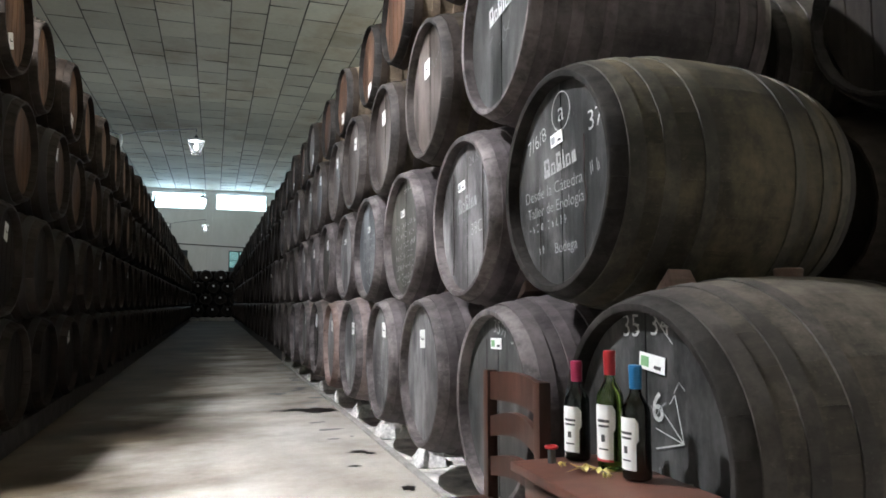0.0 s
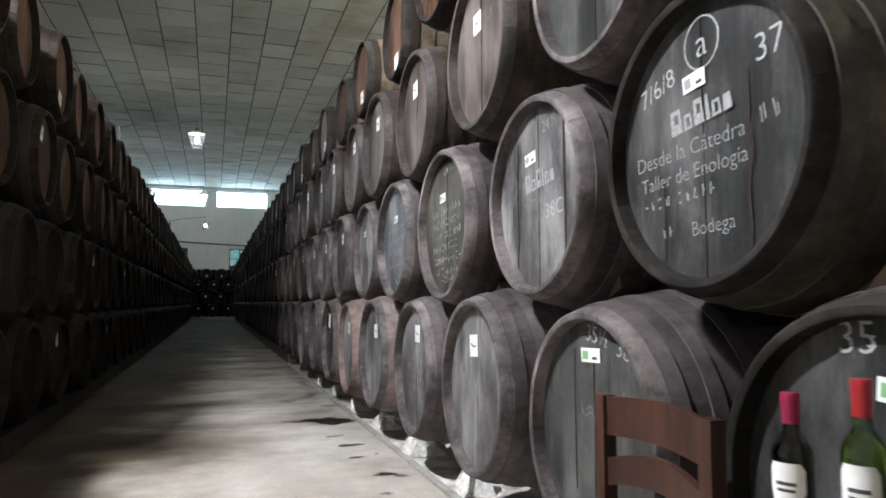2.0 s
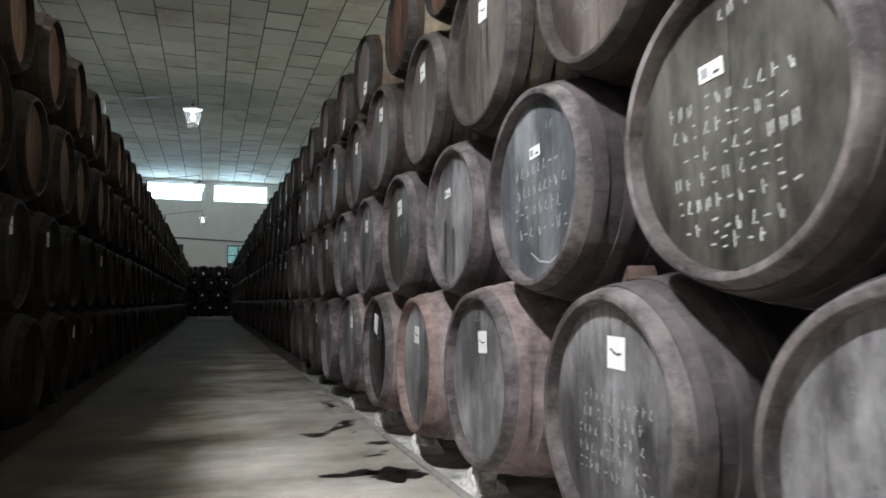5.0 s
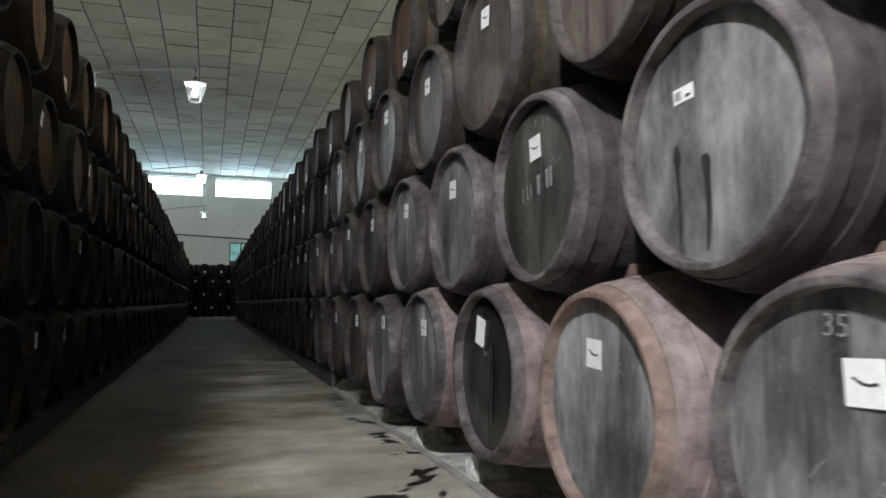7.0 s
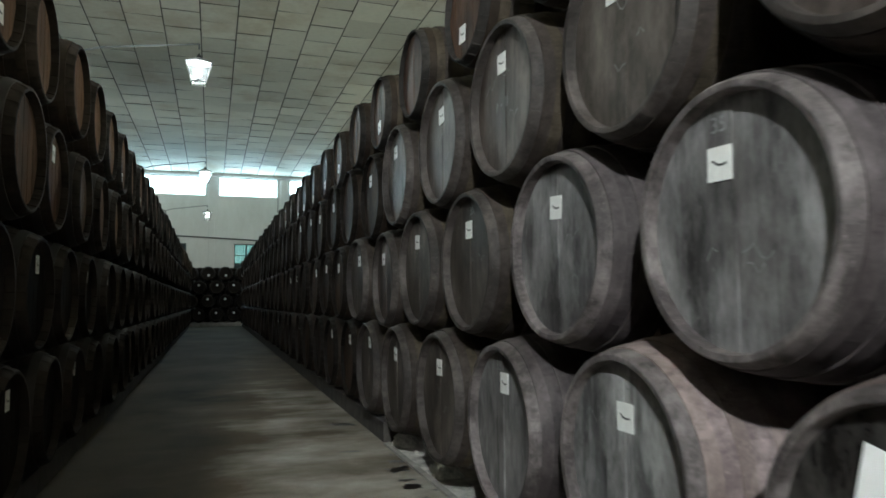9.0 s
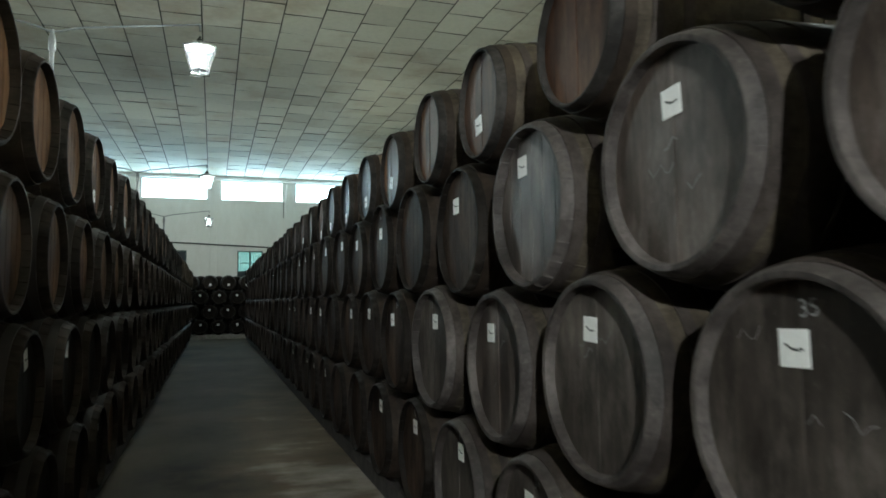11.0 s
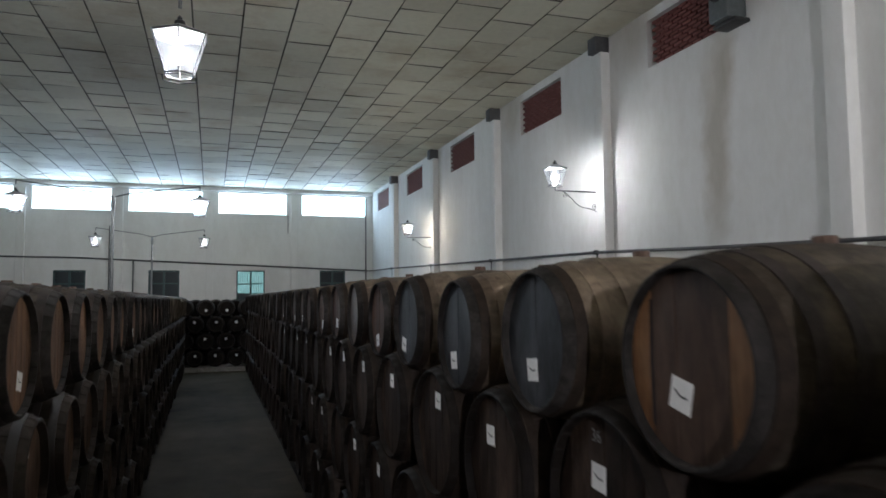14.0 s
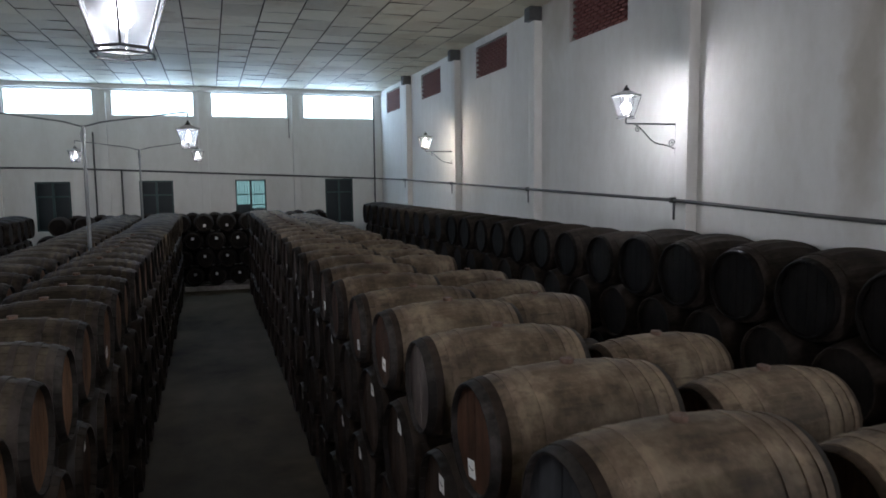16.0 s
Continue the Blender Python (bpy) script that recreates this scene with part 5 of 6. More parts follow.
for (tier, i), (ob, shape) in right.items():
    if (tier, i) in SPECIAL or i > 26:
        continue
    if (tier, i) in NO_LABEL:
        continue
    if i in LABEL_AT[tier]:
        stick(ob, shape, CARD, *LABEL_AT[tier][i], rng.uniform(-14, 14) if tier == 3 else rng.uniform(-5, 5))
    elif tier == 3:
        if i % 3 != 2:
            stick(ob, shape, CARD, rng.uniform(-0.05, 0.05), -0.16 + rng.uniform(-0.05, 0.03), rng.uniform(-14, 14))
    elif rng.random() < 0.86 or i < 12:
        stick(ob, shape, CARD, rng.uniform(-0.06, 0.03), (0.215, 0.2, 0.235)[tier] + rng.uniform(-0.02, 0.03), rng.uniform(-5, 5))
    if tier < 3 and rng.random() < 0.45 and i < 14 and (tier, i) not in ((0, 3), (0, 4)):
        stick(ob, shape, text_mesh(rng.choice(("35", "35", "36", "34")), 0.075, CHALK_FAINT), rng.uniform(-0.06, 0.06), 0.315, rng.uniform(-6, 6), name="chalk_number")
for (tier, i), (ob, shape) in left.items():
    if rng.random() < 0.5 and i < 22:
        stick(ob, shape, CARD if tier == 3 else PLATE, rng.uniform(-0.08, 0.08), -0.16 if tier == 3 else 0.19, rng.uniform(-20, 20))
for (tier, i), (ob, shape) in end.items():
    stick(ob, shape, CARD, rng.uniform(-0.03, 0.03), -0.1 if tier == 3 else 0.12, rng.uniform(-10, 10))


def chalked(key, words, size, y, z, tilt=-4, mat=CHALK, bold=None, name="chalk_writing"):
    ob, shape = right[key]
    stick(ob, shape, text_mesh(words, size, mat, -0.009 * size if bold is None else bold), y, z, tilt, name=name)


def drawn(key, lines, y, z, width=0.0042, mat=CHALK, name="chalk_strokes", tilt=0):
    ob, shape = right[key]
    stick(ob, shape, strokes_mesh(lines, width, mat), y, z, tilt, name=name)


STAIN = plain("drip_stain", (0.03, 0.026, 0.023), 0.45, 0, 0.4, 40)


def drip(key, y, z, length, width, seed):
    """A dark run of wine down a head: a blot at its top, then a wavering stripe."""
    r = random.Random(seed)
    bm = bmesh.new()
    prev = None
    for k in range(15):
        t = k / 14
        w = width * (0.5 + 0.5 * math.exp(-((t - 0.1) * 9) ** 2) if t > 0.1 else 0.4 + 6 * t) * (1 - 0.6 * t ** 6) * r.uniform(0.88, 1.12)
        m = 0.006 * math.sin(t * 5 + seed)
        row = [bm.verts.new((0, m - w / 2, -length * t)), bm.verts.new((0, m + w / 2, -length * t))]
        if prev:
            bm.faces.new((prev[0], prev[1], row[1], row[0]))
        prev = row
    ob, shape = right[key]
    stick(ob, shape, mesh_of("drip_stain", bm, STAIN, smooth=False), y, z, name="drip_stain")


def scrawl(key, rows, width, height, y, z, seed, mat=CHALK, tilt=-4):
    ob, shape = right[key]
    for me in bar_meshes(rows, width, height, seed, mat):
        stick(ob, shape, me, y, z, tilt, name="chalk_bar")


def painted_word(key, y, z, width, height, tilt=-6, mat=None):
    """A stencilled trade name as plain blocks of its letters' sizes."""
    ob, shape = right[key]
    u = -width / 2
    for k, (w, h) in enumerate(((0.2, 1.0), (0.15, 0.62), (0.17, 1.0), (0.07, 1.0), (0.15, 0.62), (0.14, 0.62))):
        bm = bmesh.new()
        a, b = u, u + w * width
        z0 = -height / 2
        q = [(a, z0), (b, z0), (b - 0.006, z0 + h * height), (a + 0.004, z0 + h * height)]
        if k in (0, 1, 2, 4):       # an opening in the rounder letters
            c, d = a + 0.34 * (b - a), a + 0.72 * (b - a)
            e, f = z0 + (0.42 if h == 1.0 else 0.2) * height * h, z0 + 0.8 * height * h
            i4 = [(c, e), (d, e), (d, f), (c, f)]
            vo = [bm.verts.new((0, -p, w2)) for p, w2 in q]
            vi = [bm.verts.new((0, -p, w2)) for p, w2 in i4]
            for n in range(4):
                bm.faces.new((vo[n], vo[(n + 1) % 4], vi[(n + 1) % 4], vi[n]))
        else:
            bm.faces.new([bm.verts.new((0, -p, w2)) for p, w2 in q])
        stick(ob, shape, mesh_of("paint_block", bm, mat or CHALK, smooth=False), y, z, tilt, name="paint_block")
        u += (w + 0.024) * width


def circle(r, squash=1.0, n=26):
    return [(r * math.cos(2 * math.pi * k / n + 0.5) * squash, r * math.sin(2 * math.pi * k / n + 0.5)) for k in range(n + 1)]


ob, shape = right[1, 0]
stick(ob, shape, STRIP_GREY, 0.03, 0.177, -6, "small paper strip with a grey mark")
chalked((1, 0), "a", 0.12, -0.005, 0.275)
drawn((1, 0), [circle(0.075, 0.95)], -0.005, 0.278, 0.005)
chalked((1, 0), "37", 0.105, -0.255, 0.186)
chalked((1, 0), "7/6/8", 0.085, 0.2, 0.197, -14)
painted_word((1, 0), 0.01, 0.085, 0.26, 0.075, mat=CHALK_MID)
chalked((1, 0), "Desde la Cátedra", 0.068, 0.075, -0.015, -3, CHALK_FAINT)
chalked((1, 0), "Taller de Enología", 0.064, 0.06, -0.085, -3, CHALK_FAINT)
scrawl((1, 0), 1, 0.45, 0.035, 0.09, -0.165, 6, CHALK_FAINT, -3)
scrawl((1, 0), 1, 0.14, 0.035, 0.13, -0.262, 8, CHALK_FAINT, -3)
chalked((1, 0), "Bodega", 0.06, -0.03, -0.247, -3, CHALK_FAINT)
scrawl((1, 0), 1, 0.16, 0.05, -0.28, 0.0, 9, CHALK_FAINT, -8)
drawn((1, 0), [[(0.0, 0.2), (0.002, 0.04), (-0.012, -0.03), (0.008, -0.09), (0.002, -0.26)]], -0.178, -0.05, 0.011, HOLE, "crack")
drawn((1, 0), [[(0.0, 0.1), (0.004, -0.2)]], 0.175, -0.2, 0.006, HOLE, "crack")

ob, shape = right[1, 1]
stick(ob, shape, STRIP_GREY, 0.07, 0.173, -6, "small paper strip with a grey mark")
chalked((1, 1), "24½", 0.075, -0.104, 0.29, -6, CHALK_FAINT)
chalked((1, 1), "35", 0.07, -0.255, 0.225, -6)
painted_word((1, 1), -0.01, 0.075, 0.26, 0.08, mat=CHALK_MID)
chalked((1, 1), "38C", 0.09, -0.135, -0.07, -6)
drawn((1, 1), [[(0.0, 0.26), (0.004, 0.0), (-0.004, -0.18), (0.01, -0.3)]], 0.19, 0.0, 0.012, HOLE, "crack")
drawn((1, 1), [[(0.0, 0.3), (0.004, 0.1), (-0.006, -0.2), (0.006, -0.26)]], -0.225, -0.02, 0.016, HOLE, "crack")

ob, shape = right[1, 2]
stick(ob, shape, STRIP_GREY, 0.07, 0.167, -4, "small paper strip")
scrawl((1, 2), 6, 0.5, 0.046, 0.0, 0.07, 31, CHALK)
scrawl((1, 2), 1, 0.22, 0.042, -0.02, -0.33, 32, CHALK)
scrawl((1, 2), 1, 0.2, 0.04, -0.04, 0.3, 30, CHALK)
ob, shape = right[1, 3]
stick(ob, shape, STRIP_GREY, 0.015, 0.161, -4, "small paper strip")
scrawl((1, 3), 4, 0.52, 0.058, -0.03, 0.07, 33, CHALK)
scrawl((1, 3), 1, 0.16, 0.04, -0.14, 0.24, 34, CHALK_FAINT)
drawn((1, 3), [[(0.14, 0.03), (0.06, -0.01), (-0.03, -0.02), (-0.12, 0.015)]], -0.08, -0.305, 0.008)
ob, shape = right[1, 4]
stick(ob, shape, STRIP_GREY, 0.12, 0.163, -4, "small paper strip")
drip((1, 4), 0.155, 0.0, 0.33, 0.04, 1)
drip((1, 4), 0.022, -0.05, 0.3, 0.05, 2)
drip((0, 6), -0.05, 0.16, 0.42, 0.03, 3)
drip((2, 4), 0.03, 0.1, 0.35, 0.03, 5)
drip((2, 4), -0.06, 0.12, 0.3, 0.025, 6)
drip((0, 8), 0.08, 0.05, 0.35, 0.03, 7)
for k, (y, z, h) in enumerate(((0.15, -0.01, 0.075), (0.105, 0.0, 0.07), (0.065, 0.005, 0.06), (-0.015, 0.02, 0.09), (-0.1, 0.035, 0.085), (-0.135, 0.04, 0.09))):
    drawn((1, 5), [[(0.006, h / 2), (0.0, -h / 2)]], y, z, (0.012, 0.014, 0.012, 0.03, 0.026, 0.022)[k], CHALK_FAINT, "paint_bar")
scrawl((1, 5), 1, 0.1, 0.05, 0.05, 0.295, 42, CHALK_FAINT)
scrawl((1, 5), 1, 0.12, 0.05, -0.12, 0.28, 43, CHALK_FAINT)
scrawl((0, 6), 1, 0.12, 0.04, 0.0, 0.085, 44, CHALK)

ob, shape = right[0, 0]
stick(ob, shape, STRIP, -0.035, 0.25, 6, "white paper strip with a green square")
chalked((0, 0), "35", 0.1, 0.07, 0.353, -2)
chalked((0, 0), "34", 0.1, -0.075, 0.362, -2)
drawn((0, 0), [[(0.05, 0.05), (-0.06, -0.05)], [(0.0, 0.03), (-0.03, 0.0)], [(0.12, 0.0), (0.1, 0.0)], [(0.12, -0.02), (0.1, -0.02)]], -0.075, 0.36)
chalked((0, 0), "6", 0.12, -0.058, 0.121, -2, CHALK, 0.001)
drawn((0, 0), [[(0.035, 0.128), (0.0, 0.0)], [(0.128, 0.023), (0.0, 0.0)], [(0.128, -0.035), (0.0, 0.0)], [(0.085, 0.07), (0.0, 0.0)], [(0.06, 0.1), (0.035, 0.128), (0.025, 0.095)]], -0.174, 0.04)
scrawl((0, 0), 1, 0.22, 0.06, -0.16, -0.09, 51, CHALK_FAINT)
ob, shape = right[0, 1]
stick(ob, shape, STRIP, 0.016, 0.275, -2, "small paper strip with a green mark")
chalked((0, 1), "35½", 0.085, -0.03, 0.342, 8)
chalked((0, 1), "36", 0.085, -0.19, 0.3, 14)
drawn((0, 1), [[(0, 0.2), (0.003, 0), (-0.003, -0.3)]], 0.128, 0.09, 0.009, HOLE, "crack")
ob, shape = right[0, 6]
stick(ob, shape, mesh_of("paper_note", boxed((-0.001, -0.06, -0.075), (0.001, 0.06, 0.075)), plain("white_note_paper", (0.92, 0.92, 0.92), 0.35, 0, 0.03), smooth=False), 0.09, 0.21, 14, "bright white paper note", "paper_note", 0.004)
scrawl((0, 6), 1, 0.1, 0.05, -0.02, 0.12, 61, CHALK_FAINT)
scrawl((0, 3), 5, 0.5, 0.04, -0.03, 0.04, 62, CHALK_MID, 3)
chalked((0, 3), "35", 0.08, -0.1, 0.35, 4, CHALK_FAINT)
chalked((0, 4), "35", 0.08, 0.034, 0.307, 2, CHALK_FAINT)
scrawl((0, 4), 1, 0.14, 0.05, -0.12, -0.05, 63, CHALK_FAINT, 0)
ob, shape = right[2, 1]
painted_word((2, 1), 0.0, 0.08, 0.29, 0.09)
scrawl((2, 3), 1, 0.26, 0.07, 0.02, -0.06, 65, CHALK_FAINT)
drawn((2, 6), [[(0.03, 0.012), (0.0, 0.0), (-0.03, 0.01)], [(0.02, -0.02), (-0.02, -0.024)]], -0.042, -0.3, 0.012, BRICK, "red_mark")
scrawl((2, 8), 1, 0.2, 0.07, 0.02, -0.04, 66, CHALK_FAINT)

drawn((3, 12), [[(0.0, 0.22), (0.004, 0.0), (-0.004, -0.22)]], 0.19, 0.0, 0.018, HOLE, "crack")

# old chalk marks, half rubbed out, on the heads that bear no words
CHALK_OLD = plain("chalk_rubbed", (0.2, 0.2, 0.2), 0.95, 0, 0.45, 60)
for (tier, i), (ob, shape) in right.items():
    if tier < 3 and i < 11 and (tier, i) not in ((1, 0), (1, 2), (1, 3), (0, 3), (0, 6)):
        for k in range(rng.randint(2, 4)):
            y0, z0, a = rng.uniform(-0.24, 0.18), rng.uniform(-0.2, 0.3), rng.uniform(-0.5, 0.5)
            run = [(y0 + 0.025 * j, z0 + 0.022 * math.sin(j * 1.9 + k) + a * 0.02 * j) for j in range(rng.randint(3, 7))]
            if all(y * y + z * z < 0.13 for y, z in run):
                stick(ob, shape, strokes_mesh([run], rng.uniform(0.003, 0.006), CHALK_OLD), 0, 0, name="chalk_mark")

# ---------------------------------------------------------------- wedges between the lowest tiers
bm = bmesh.new()
vs = [bm.verts.new(c) for c in ((-0.11, -0.09, 0.0), (0.11, -0.09, 0.0), (0.11, 0.09, -0.04), (-0.11, 0.09, -0.04), (-0.09, -0.07, 0.1), (0.09, -0.07, 0.1), (0.1, 0.09, -0.015), (-0.1, 0.09, -0.015))]
for f in ((0, 1, 2, 3), (4, 5, 6, 7), (0, 1, 5, 4), (1, 2, 6, 5), (2, 3, 7, 6), (3, 0, 4, 7)):
    bm.faces.new([vs[k] for k in f])
bmesh.ops.bevel(bm, geom=bm.edges[:], offset=0.006, segments=1, affect="EDGES")
WEDGE = mesh_of("wooden_wedge", bm, WEDGE_WOOD, smooth=False)
for i in range(10):
    ob = tagged(new("wooden_wedge", WEDGE), "pale wooden wedge resting on a barrel", "wedge", "wooden wedges")
    ob.matrix_basis = Matrix.Translation((1.42 + rng.uniform(-0.05, 0.05), row_y(0, i) + 0.16, 1.165)) @ pose(0, 0, 0, -12, 0, rng.uniform(-15, 15)) @ Matrix.Diagonal((0.6, 0.5, 0.6, 1))

# ---------------------------------------------------------------- spills on the floor


def spill(x, y, w, h, seed, turn=0):
    r = random.Random(seed)
    bm = bmesh.new()
    k = 30
    ring = []
    for i in range(k):
        a = 2 * math.pi * i / k
        f = 0.62 + 0.5 * noise.noise(Vector((math.cos(a) * 1.6 + seed * 3.1, math.sin(a) * 1.6, seed))) + r.uniform(-0.14, 0.14)
        ring.append(bm.verts.new((w / 2 * f * math.cos(a), h / 2 * f * math.sin(a), 0)))
    bm.faces.new(ring)
    me = mesh_of("wine_spill", bm, SPILL, smooth=False)
    ob = tagged(new("trim_spill", me), "dark dried wine spill on the concrete", "stain", "spills", "structure")
    ob.matrix_basis = Matrix.Translation((x, y, 0.004)) @ pose(0, 0, 0, 0, 0, turn)


SPILLS = (
    (0.98, 7.05, 0.6, 0.5, 10), (0.74, 7.15, 0.6, 0.24, 4), (0.9, 5.45, 0.18, 0.1, 0), (0.88, 4.45, 0.14, 0.1, 0), (0.88, 6.3, 0.25, 0.1, 5), (0.95, 5.9, 0.35, 0.14, 6), (0.98, 4.9, 0.24, 0.12, 0),
    (0.7, 8.57, 0.44, 0.16, -2), (0.7, 8.47, 0.26, 0.13, 6), (0.83, 8.68, 0.2, 0.07, 30), (0.94, 8.81, 0.34, 0.12, 28), (1.06, 9.05, 0.48, 0.14, 37), (1.1, 8.06, 0.3, 0.2, -20), (0.98, 7.62, 0.3, 0.1, 8),
    (1.11, 10.94, 0.26, 0.13, -30), (1.07, 10.4, 0.28, 0.15, 12), (1.07, 10.25, 0.2, 0.14, 13), (1.1, 10.05, 0.3, 0.13, -60), (1.12, 9.62, 0.08, 0.12, 0),
    (1.08, 12.5, 0.28, 0.24, -20), (1.05, 11.99, 0.24, 0.18, -10), (1.1, 11.57, 0.1, 0.12, 0), (1.05, 14.7, 0.4, 0.24, -20), (0.85, 13.3, 0.25, 0.1, 0))
for k, (x, y, w, h, turn) in enumerate(SPILLS):
    spill(x, y, w, h, k + 1, turn)
for k in range(24):
    y = rng.uniform(2.5, 14)
    spill(rng.uniform(1.0, 1.2), y, rng.uniform(0.06, 0.2), rng.uniform(0.05, 0.16), k + 40, rng.uniform(0, 90))

# ---------------------------------------------------------------- chair, small table and what stands on it
chair = tagged(empty("chair", Matrix.Translation((0.95, 1.915, 0))), "low reddish brown wooden chair with a ladder back", "chair")
for y in (-0.222, 0.222):
    part("back_leg", boxed((-0.022, y - 0.024, 0), (0.022, y + 0.024, 0.862), 0.008), CHAIR_WOOD, chair)
    part("front_leg", boxed((-0.39, y - 0.021, 0), (-0.35, y + 0.021, 0.38), 0.008), CHAIR_WOOD, chair)


def rail(z, h, rise, thick=0.022):
    """A curved back rail, its edges arched."""
    bm = bmesh.new()
    n = 14
    cols = []
    for i in range(n + 1):
        t = i / n
        y = -0.2 + 0.4 * t
        up = math.sin(math.pi * t)
        x = 0.018 * up
        cols.append([bm.verts.new(c) for c in ((x - thick / 2, y, z + rise * up * 0.8), (x + thick / 2, y, z + rise * up * 0.8), (x + thick / 2, y, z + h + rise * up), (x - thick / 2, y, z + h + rise * up))])
    for p, q in zip(cols, cols[1:]):
        for i in range(4):
            bm.faces.new((p[i], p[(i + 1) % 4], q[(i + 1) % 4], q[i]))
    bm.faces.new(cols[0])
    bm.faces.new(cols[-1])
    return bm


for z, h, rise in ((0.752, 0.105, 0.012), (0.615, 0.075, 0.035), (0.47, 0.07, 0.03)):
    part("back_rail", rail(z, h, rise), CHAIR_WOOD, chair)
part("seat", boxed((-0.4, -0.25, 0.36), (0.0, 0.25, 0.39), 0.012), CHAIR_WOOD, chair)
for y in (-0.222, 0.222):
    part("stretcher", boxed((-0.37, y - 0.012, 0.16), (-0.0, y + 0.012, 0.185), 0.004), CHAIR_WOOD, chair)

TABLE_Z = 0.66
table = tagged(empty("side_table", Matrix.Translation((0.925, 1.12, 0))), "small dark reddish wooden table with a drawer", "table")
part("tabletop", boxed((-0.165, -0.42, TABLE_Z - 0.028), (0.16, 0.4, TABLE_Z), 0.007), TABLE_WOOD, table)
part("apron", boxed((-0.135, -0.38, TABLE_Z - 0.16), (0.135, 0.365, TABLE_Z - 0.029), 0.004), TABLE_WOOD, table)
drawer = part("drawer_front", boxed((-0.145, -0.3, TABLE_Z - 0.145), (-0.134, 0.29, TABLE_Z - 0.045), 0.004), TABLE_WOOD, table)
bm = bmesh.new()
lathe(bm, [(0.006, 0.0), (0.006, 0.012), (0.014, 0.018), (0.012, 0.028)], 14)
part("knob", bm, IRON, drawer, m=Matrix.Translation((-0.146, 0, TABLE_Z - 0.095)) @ pose(0, 0, 0, 0, -90, 0))
for x in (-0.125, 0.125):
    for y in (-0.37, 0.355):
        part("leg", boxed((x - 0.02, y - 0.02, 0), (x + 0.02, y + 0.02, TABLE_Z - 0.165), 0.006), TABLE_WOOD, table)

GLASS_DARK = glass("bottle_glass_dark", (0.03, 0.05, 0.035), 0.03)
GLASS_GREEN = glass("bottle_glass_green", (0.24, 0.4, 0.08), 0.03)
WINE = plain("red_wine", (0.02, 0.004, 0.006), 0.2)
FOIL_RED, FOIL_CRIMSON, FOIL_BLUE = plain("foil_red", (0.36, 0.02, 0.025), 0.35, 0.2, 0.1), plain("foil_crimson", (0.27, 0.015, 0.06), 0.35, 0.2, 0.1), plain("foil_blue", (0.02, 0.15, 0.33), 0.35, 0.2, 0.1)
LABEL_RED = plain("label_red_band", (0.45, 0.04, 0.05), 0.6)


def curved_label(r, z0, z1, a0, a1, waist=True):
    """A paper label bent round a bottle, waisted like a shaped bottle label."""
    bm = bmesh.new()
    n = 12
    zs = (z0, z0 + (z1 - z0) * 0.5, z0 + (z1 - z0) * 0.58, z0 + (z1 - z0) * 0.9, z1)
    fs = (0.8, 0.82, 1.0, 1.0, 0.75) if waist else (1, 1, 1, 1, 1)
    mid, half = (a0 + a1) / 2, (a1 - a0) / 2
    rows = [[bm.verts.new((r * math.cos(mid + half * f * (2 * i / n - 1)), r * math.sin(mid + half * f * (2 * i / n - 1)), z)) for i in range(n + 1)] for z, f in zip(zs, fs)]
    for p, q in zip(rows, rows[1:]):
        for i in range(n):
            bm.faces.new((p[i], p[i + 1], q[i + 1], q[i]))
    return bm


def bottle(x, y, h, glass_mat, foil, label, face, red_band=False, full=True):
    ob = tagged(empty("wine_bottle", Matrix.Translation((x, y, TABLE_Z))), label, "bottle", "wine bottles")
    k = h / 0.30
    prof = [(0.030, 0.002), (0.036, 0.006), (0.0375, 0.015), (0.0375, 0.175 * k), (0.035, 0.190 * k), (0.026, 0.207 * k), (0.0165, 0.222 * k), (0.0145, 0.235 * k), (0.0145, h - 0.02), (0.0155, h - 0.015), (0.0155, h - 0.004)]
    bm = bmesh.new()
    lathe(bm, prof, 28)
    part("glass", bm, glass_mat, ob)
    if full:
        bm = bmesh.new()
        lathe(bm, [(0.028, 0.006), (0.034, 0.01), (0.034, 0.172 * k), (0.02, 0.2 * k)], 20)
        part("wine", bm, WINE, ob)
    bm = bmesh.new()
    lathe(bm, [(0.0160, h - 0.062 * k), (0.0168, h - 0.022), (0.0175, h - 0.016), (0.0175, h - 0.004), (0.016, h), (0.004, h + 0.0005)], 22)
    part("foil_cap", bm, foil, ob, "coloured foil cap")
    a = math.radians(face)
    lab = part("front_label", curved_label(0.0382, 0.03 * k, 0.165 * k, a - 0.95, a + 0.95), PAPER, ob, "white shaped paper label")
    for z, w, hh in ((0.125, 0.5, 0.007), (0.112, 0.45, 0.006), (0.082, 0.16, 0.018), (0.055, 0.4, 0.004)):
        part("print", curved_label(0.0385, (z - hh / 2) * k, (z + hh / 2) * k, a - w, a + w, False), INK, lab)
    if red_band:
        part("band", curved_label(0.0384, 0.024 * k, 0.03 * k, a - 0.76, a + 0.76, False), LABEL_RED, ob)
    return ob


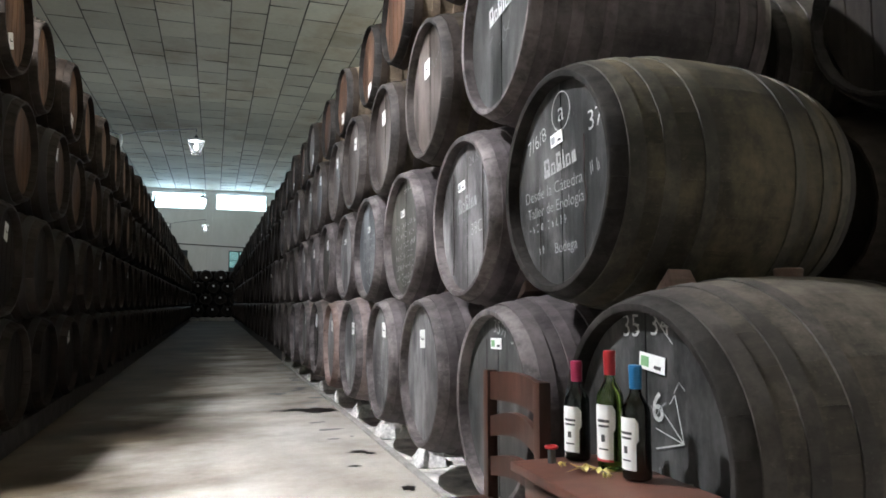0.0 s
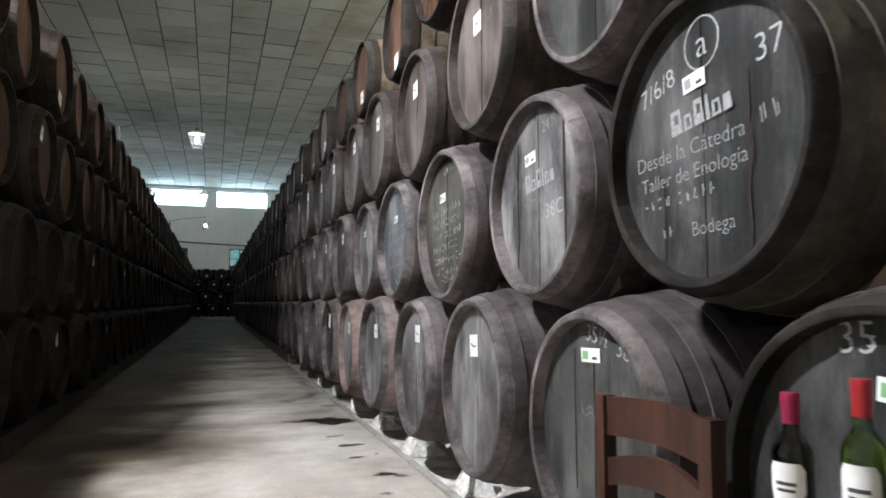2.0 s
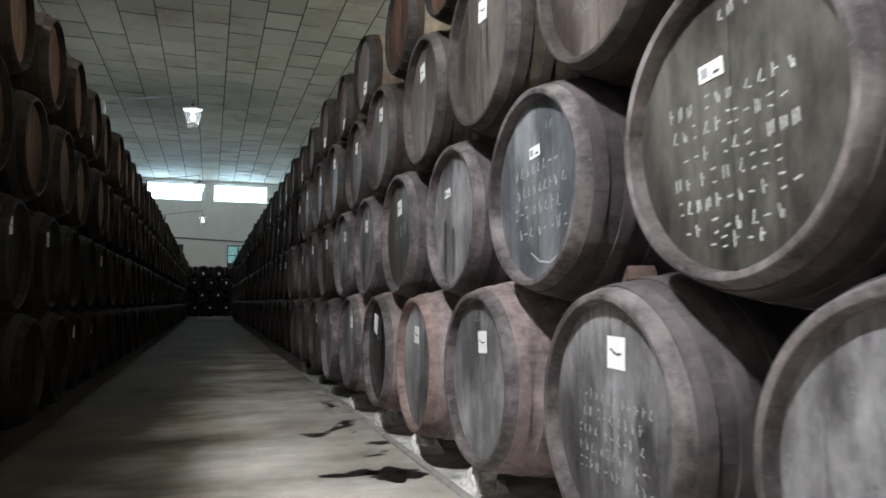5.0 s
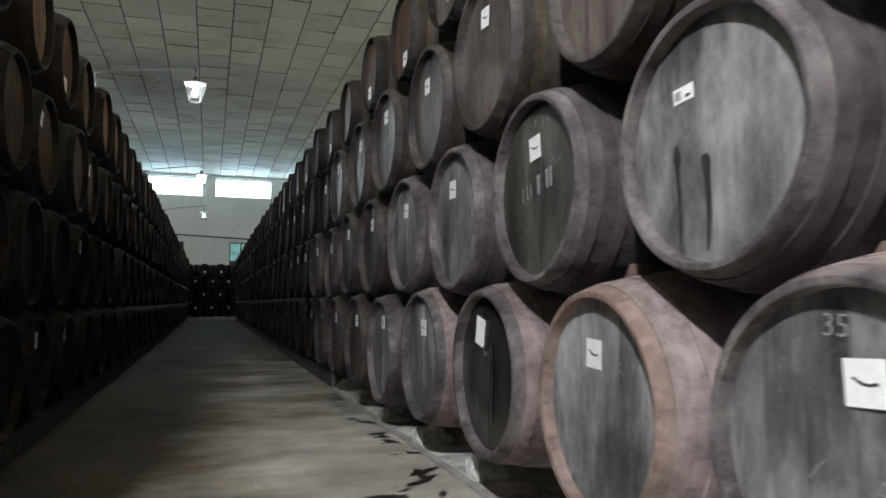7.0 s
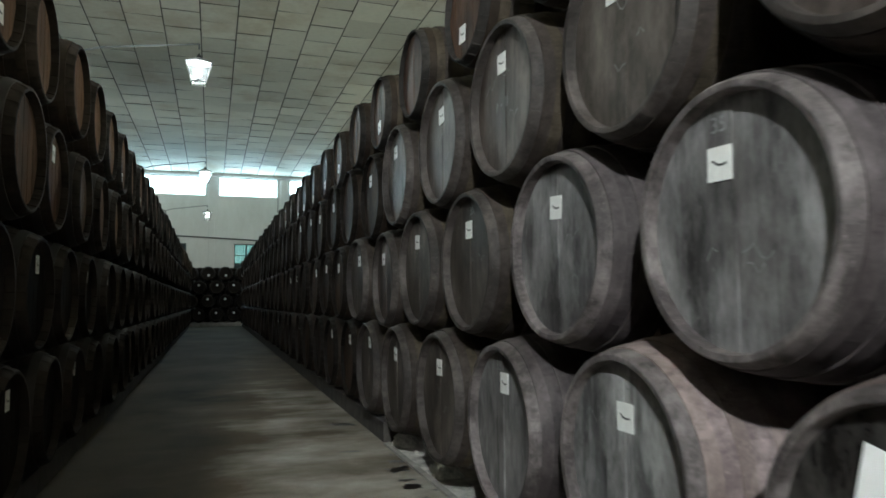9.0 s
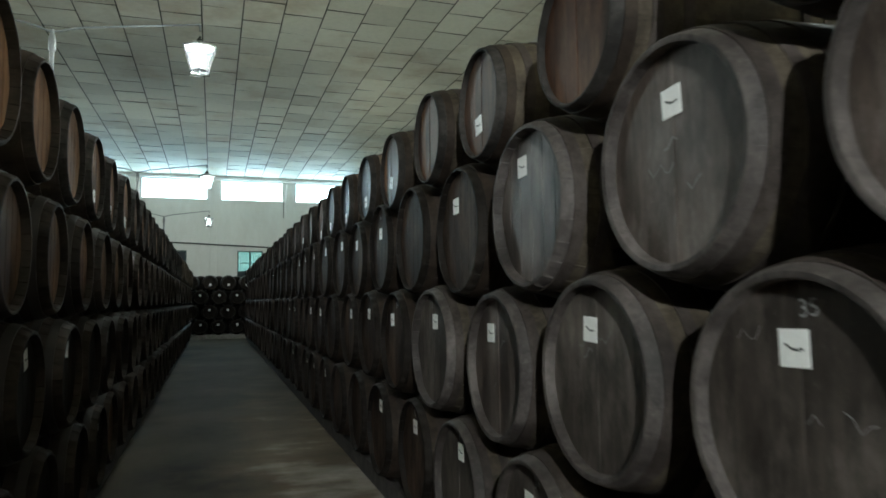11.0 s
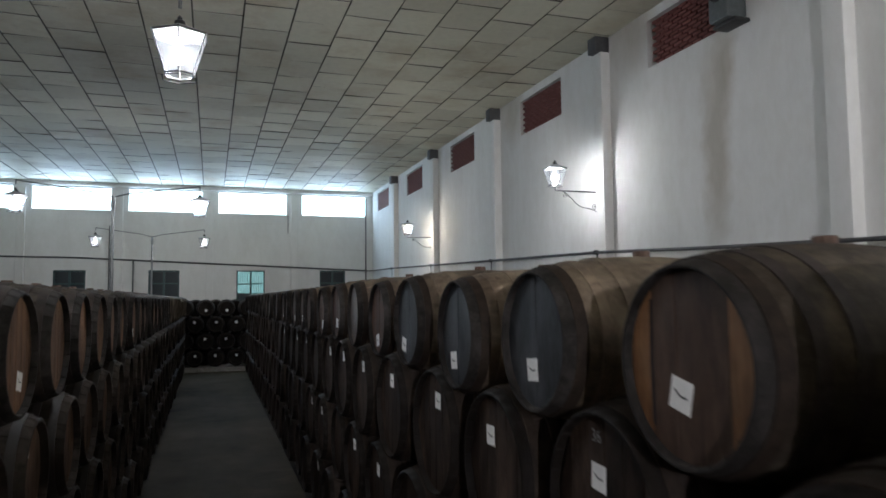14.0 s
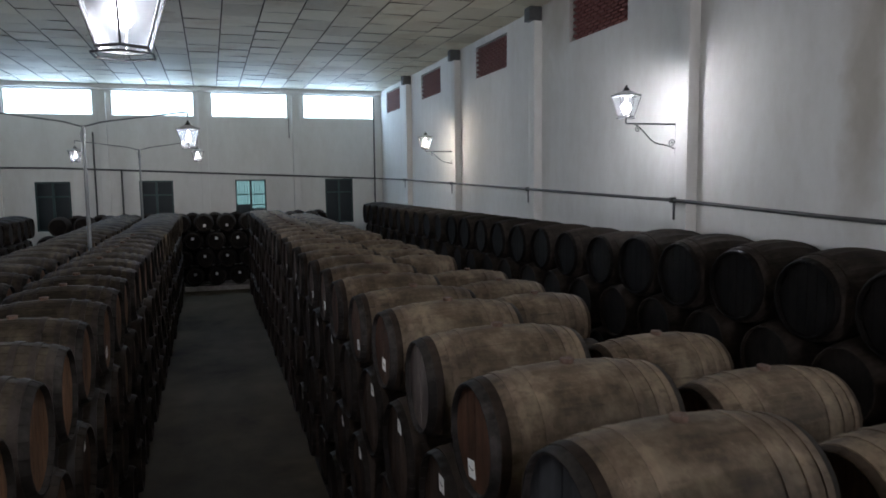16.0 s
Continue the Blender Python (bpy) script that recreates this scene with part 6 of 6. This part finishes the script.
bottle(0.952, 1.465, 0.287, GLASS_DARK, FOIL_CRIMSON, "dark red wine bottle with crimson foil cap and white label", 205)
bottle(0.984, 1.335, 0.325, GLASS_GREEN, FOIL_RED, "green glass wine bottle with red foil cap and white label", 205, True, False)
bottle(0.985, 1.212, 0.295, GLASS_DARK, FOIL_BLUE, "dark red wine bottle with blue foil cap and white label", 190)

stopper = tagged(empty("bottle_stopper", Matrix.Translation((0.862, 1.455, TABLE_Z))), "black bottle stopper with a red ring top", "stopper")
bm = bmesh.new()
lathe(bm, [(0.011, 0), (0.012, 0.004), (0.011, 0.038), (0.009, 0.042)], 16)
part("plug", bm, FAN_PAINT, stopper)
bm = bmesh.new()
r0, r1 = 0.016, 0.0045
rings = []
for i in range(20):
    a = 2 * math.pi * i / 20
    rings.append([bm.verts.new(((r0 + r1 * math.cos(b)) * math.cos(a), (r0 + r1 * math.cos(b)) * math.sin(a), 0.045 + r1 * math.sin(b))) for b in (k * math.pi / 4 for k in range(8))])
for p, q in zip(rings, rings[1:] + rings[:1]):
    for k in range(8):
        bm.faces.new((p[k], p[(k + 1) % 8], q[(k + 1) % 8], q[k]))
part("ring", bm, FOIL_RED, stopper)

LEAF = plain("dry_leaf", (0.5, 0.42, 0.16), 0.8, 0, 0.35, 60)
for k, (x, y, size, turn) in enumerate(((0.898, 1.335, 0.06, 30), (0.93, 1.29, 0.04, 120), (0.865, 1.395, 0.022, 70), (0.91, 1.24, 0.02, 10))):
    bm = bmesh.new()
    tips = 7
    mid = bm.verts.new((0, 0, 0.012))
    ring = []
    for i in range(tips * 2):
        a = math.pi * 2 * i / (tips * 2)
        f = size * (1.0 if i % 2 == 0 else 0.5) * (0.75 + 0.35 * math.sin(i * 2.3 + k))
        ring.append(bm.verts.new((f * math.cos(a), f * math.sin(a) * 0.8, 0.004 + 0.014 * ((i * 5) % 3) / 2)))
    for i in range(len(ring)):
        bm.faces.new((mid, ring[i], ring[(i + 1) % len(ring)]))
    me = mesh_of("dry_leaf", bm, LEAF, smooth=False)
    ob = tagged(new("dry_leaf", me), "curled yellowed dry vine leaf on the table", "leaf", "dry leaves")
    ob.matrix_basis = Matrix.Translation((x, y, TABLE_Z)) @ pose(0, 0, 0, 0, 0, turn)
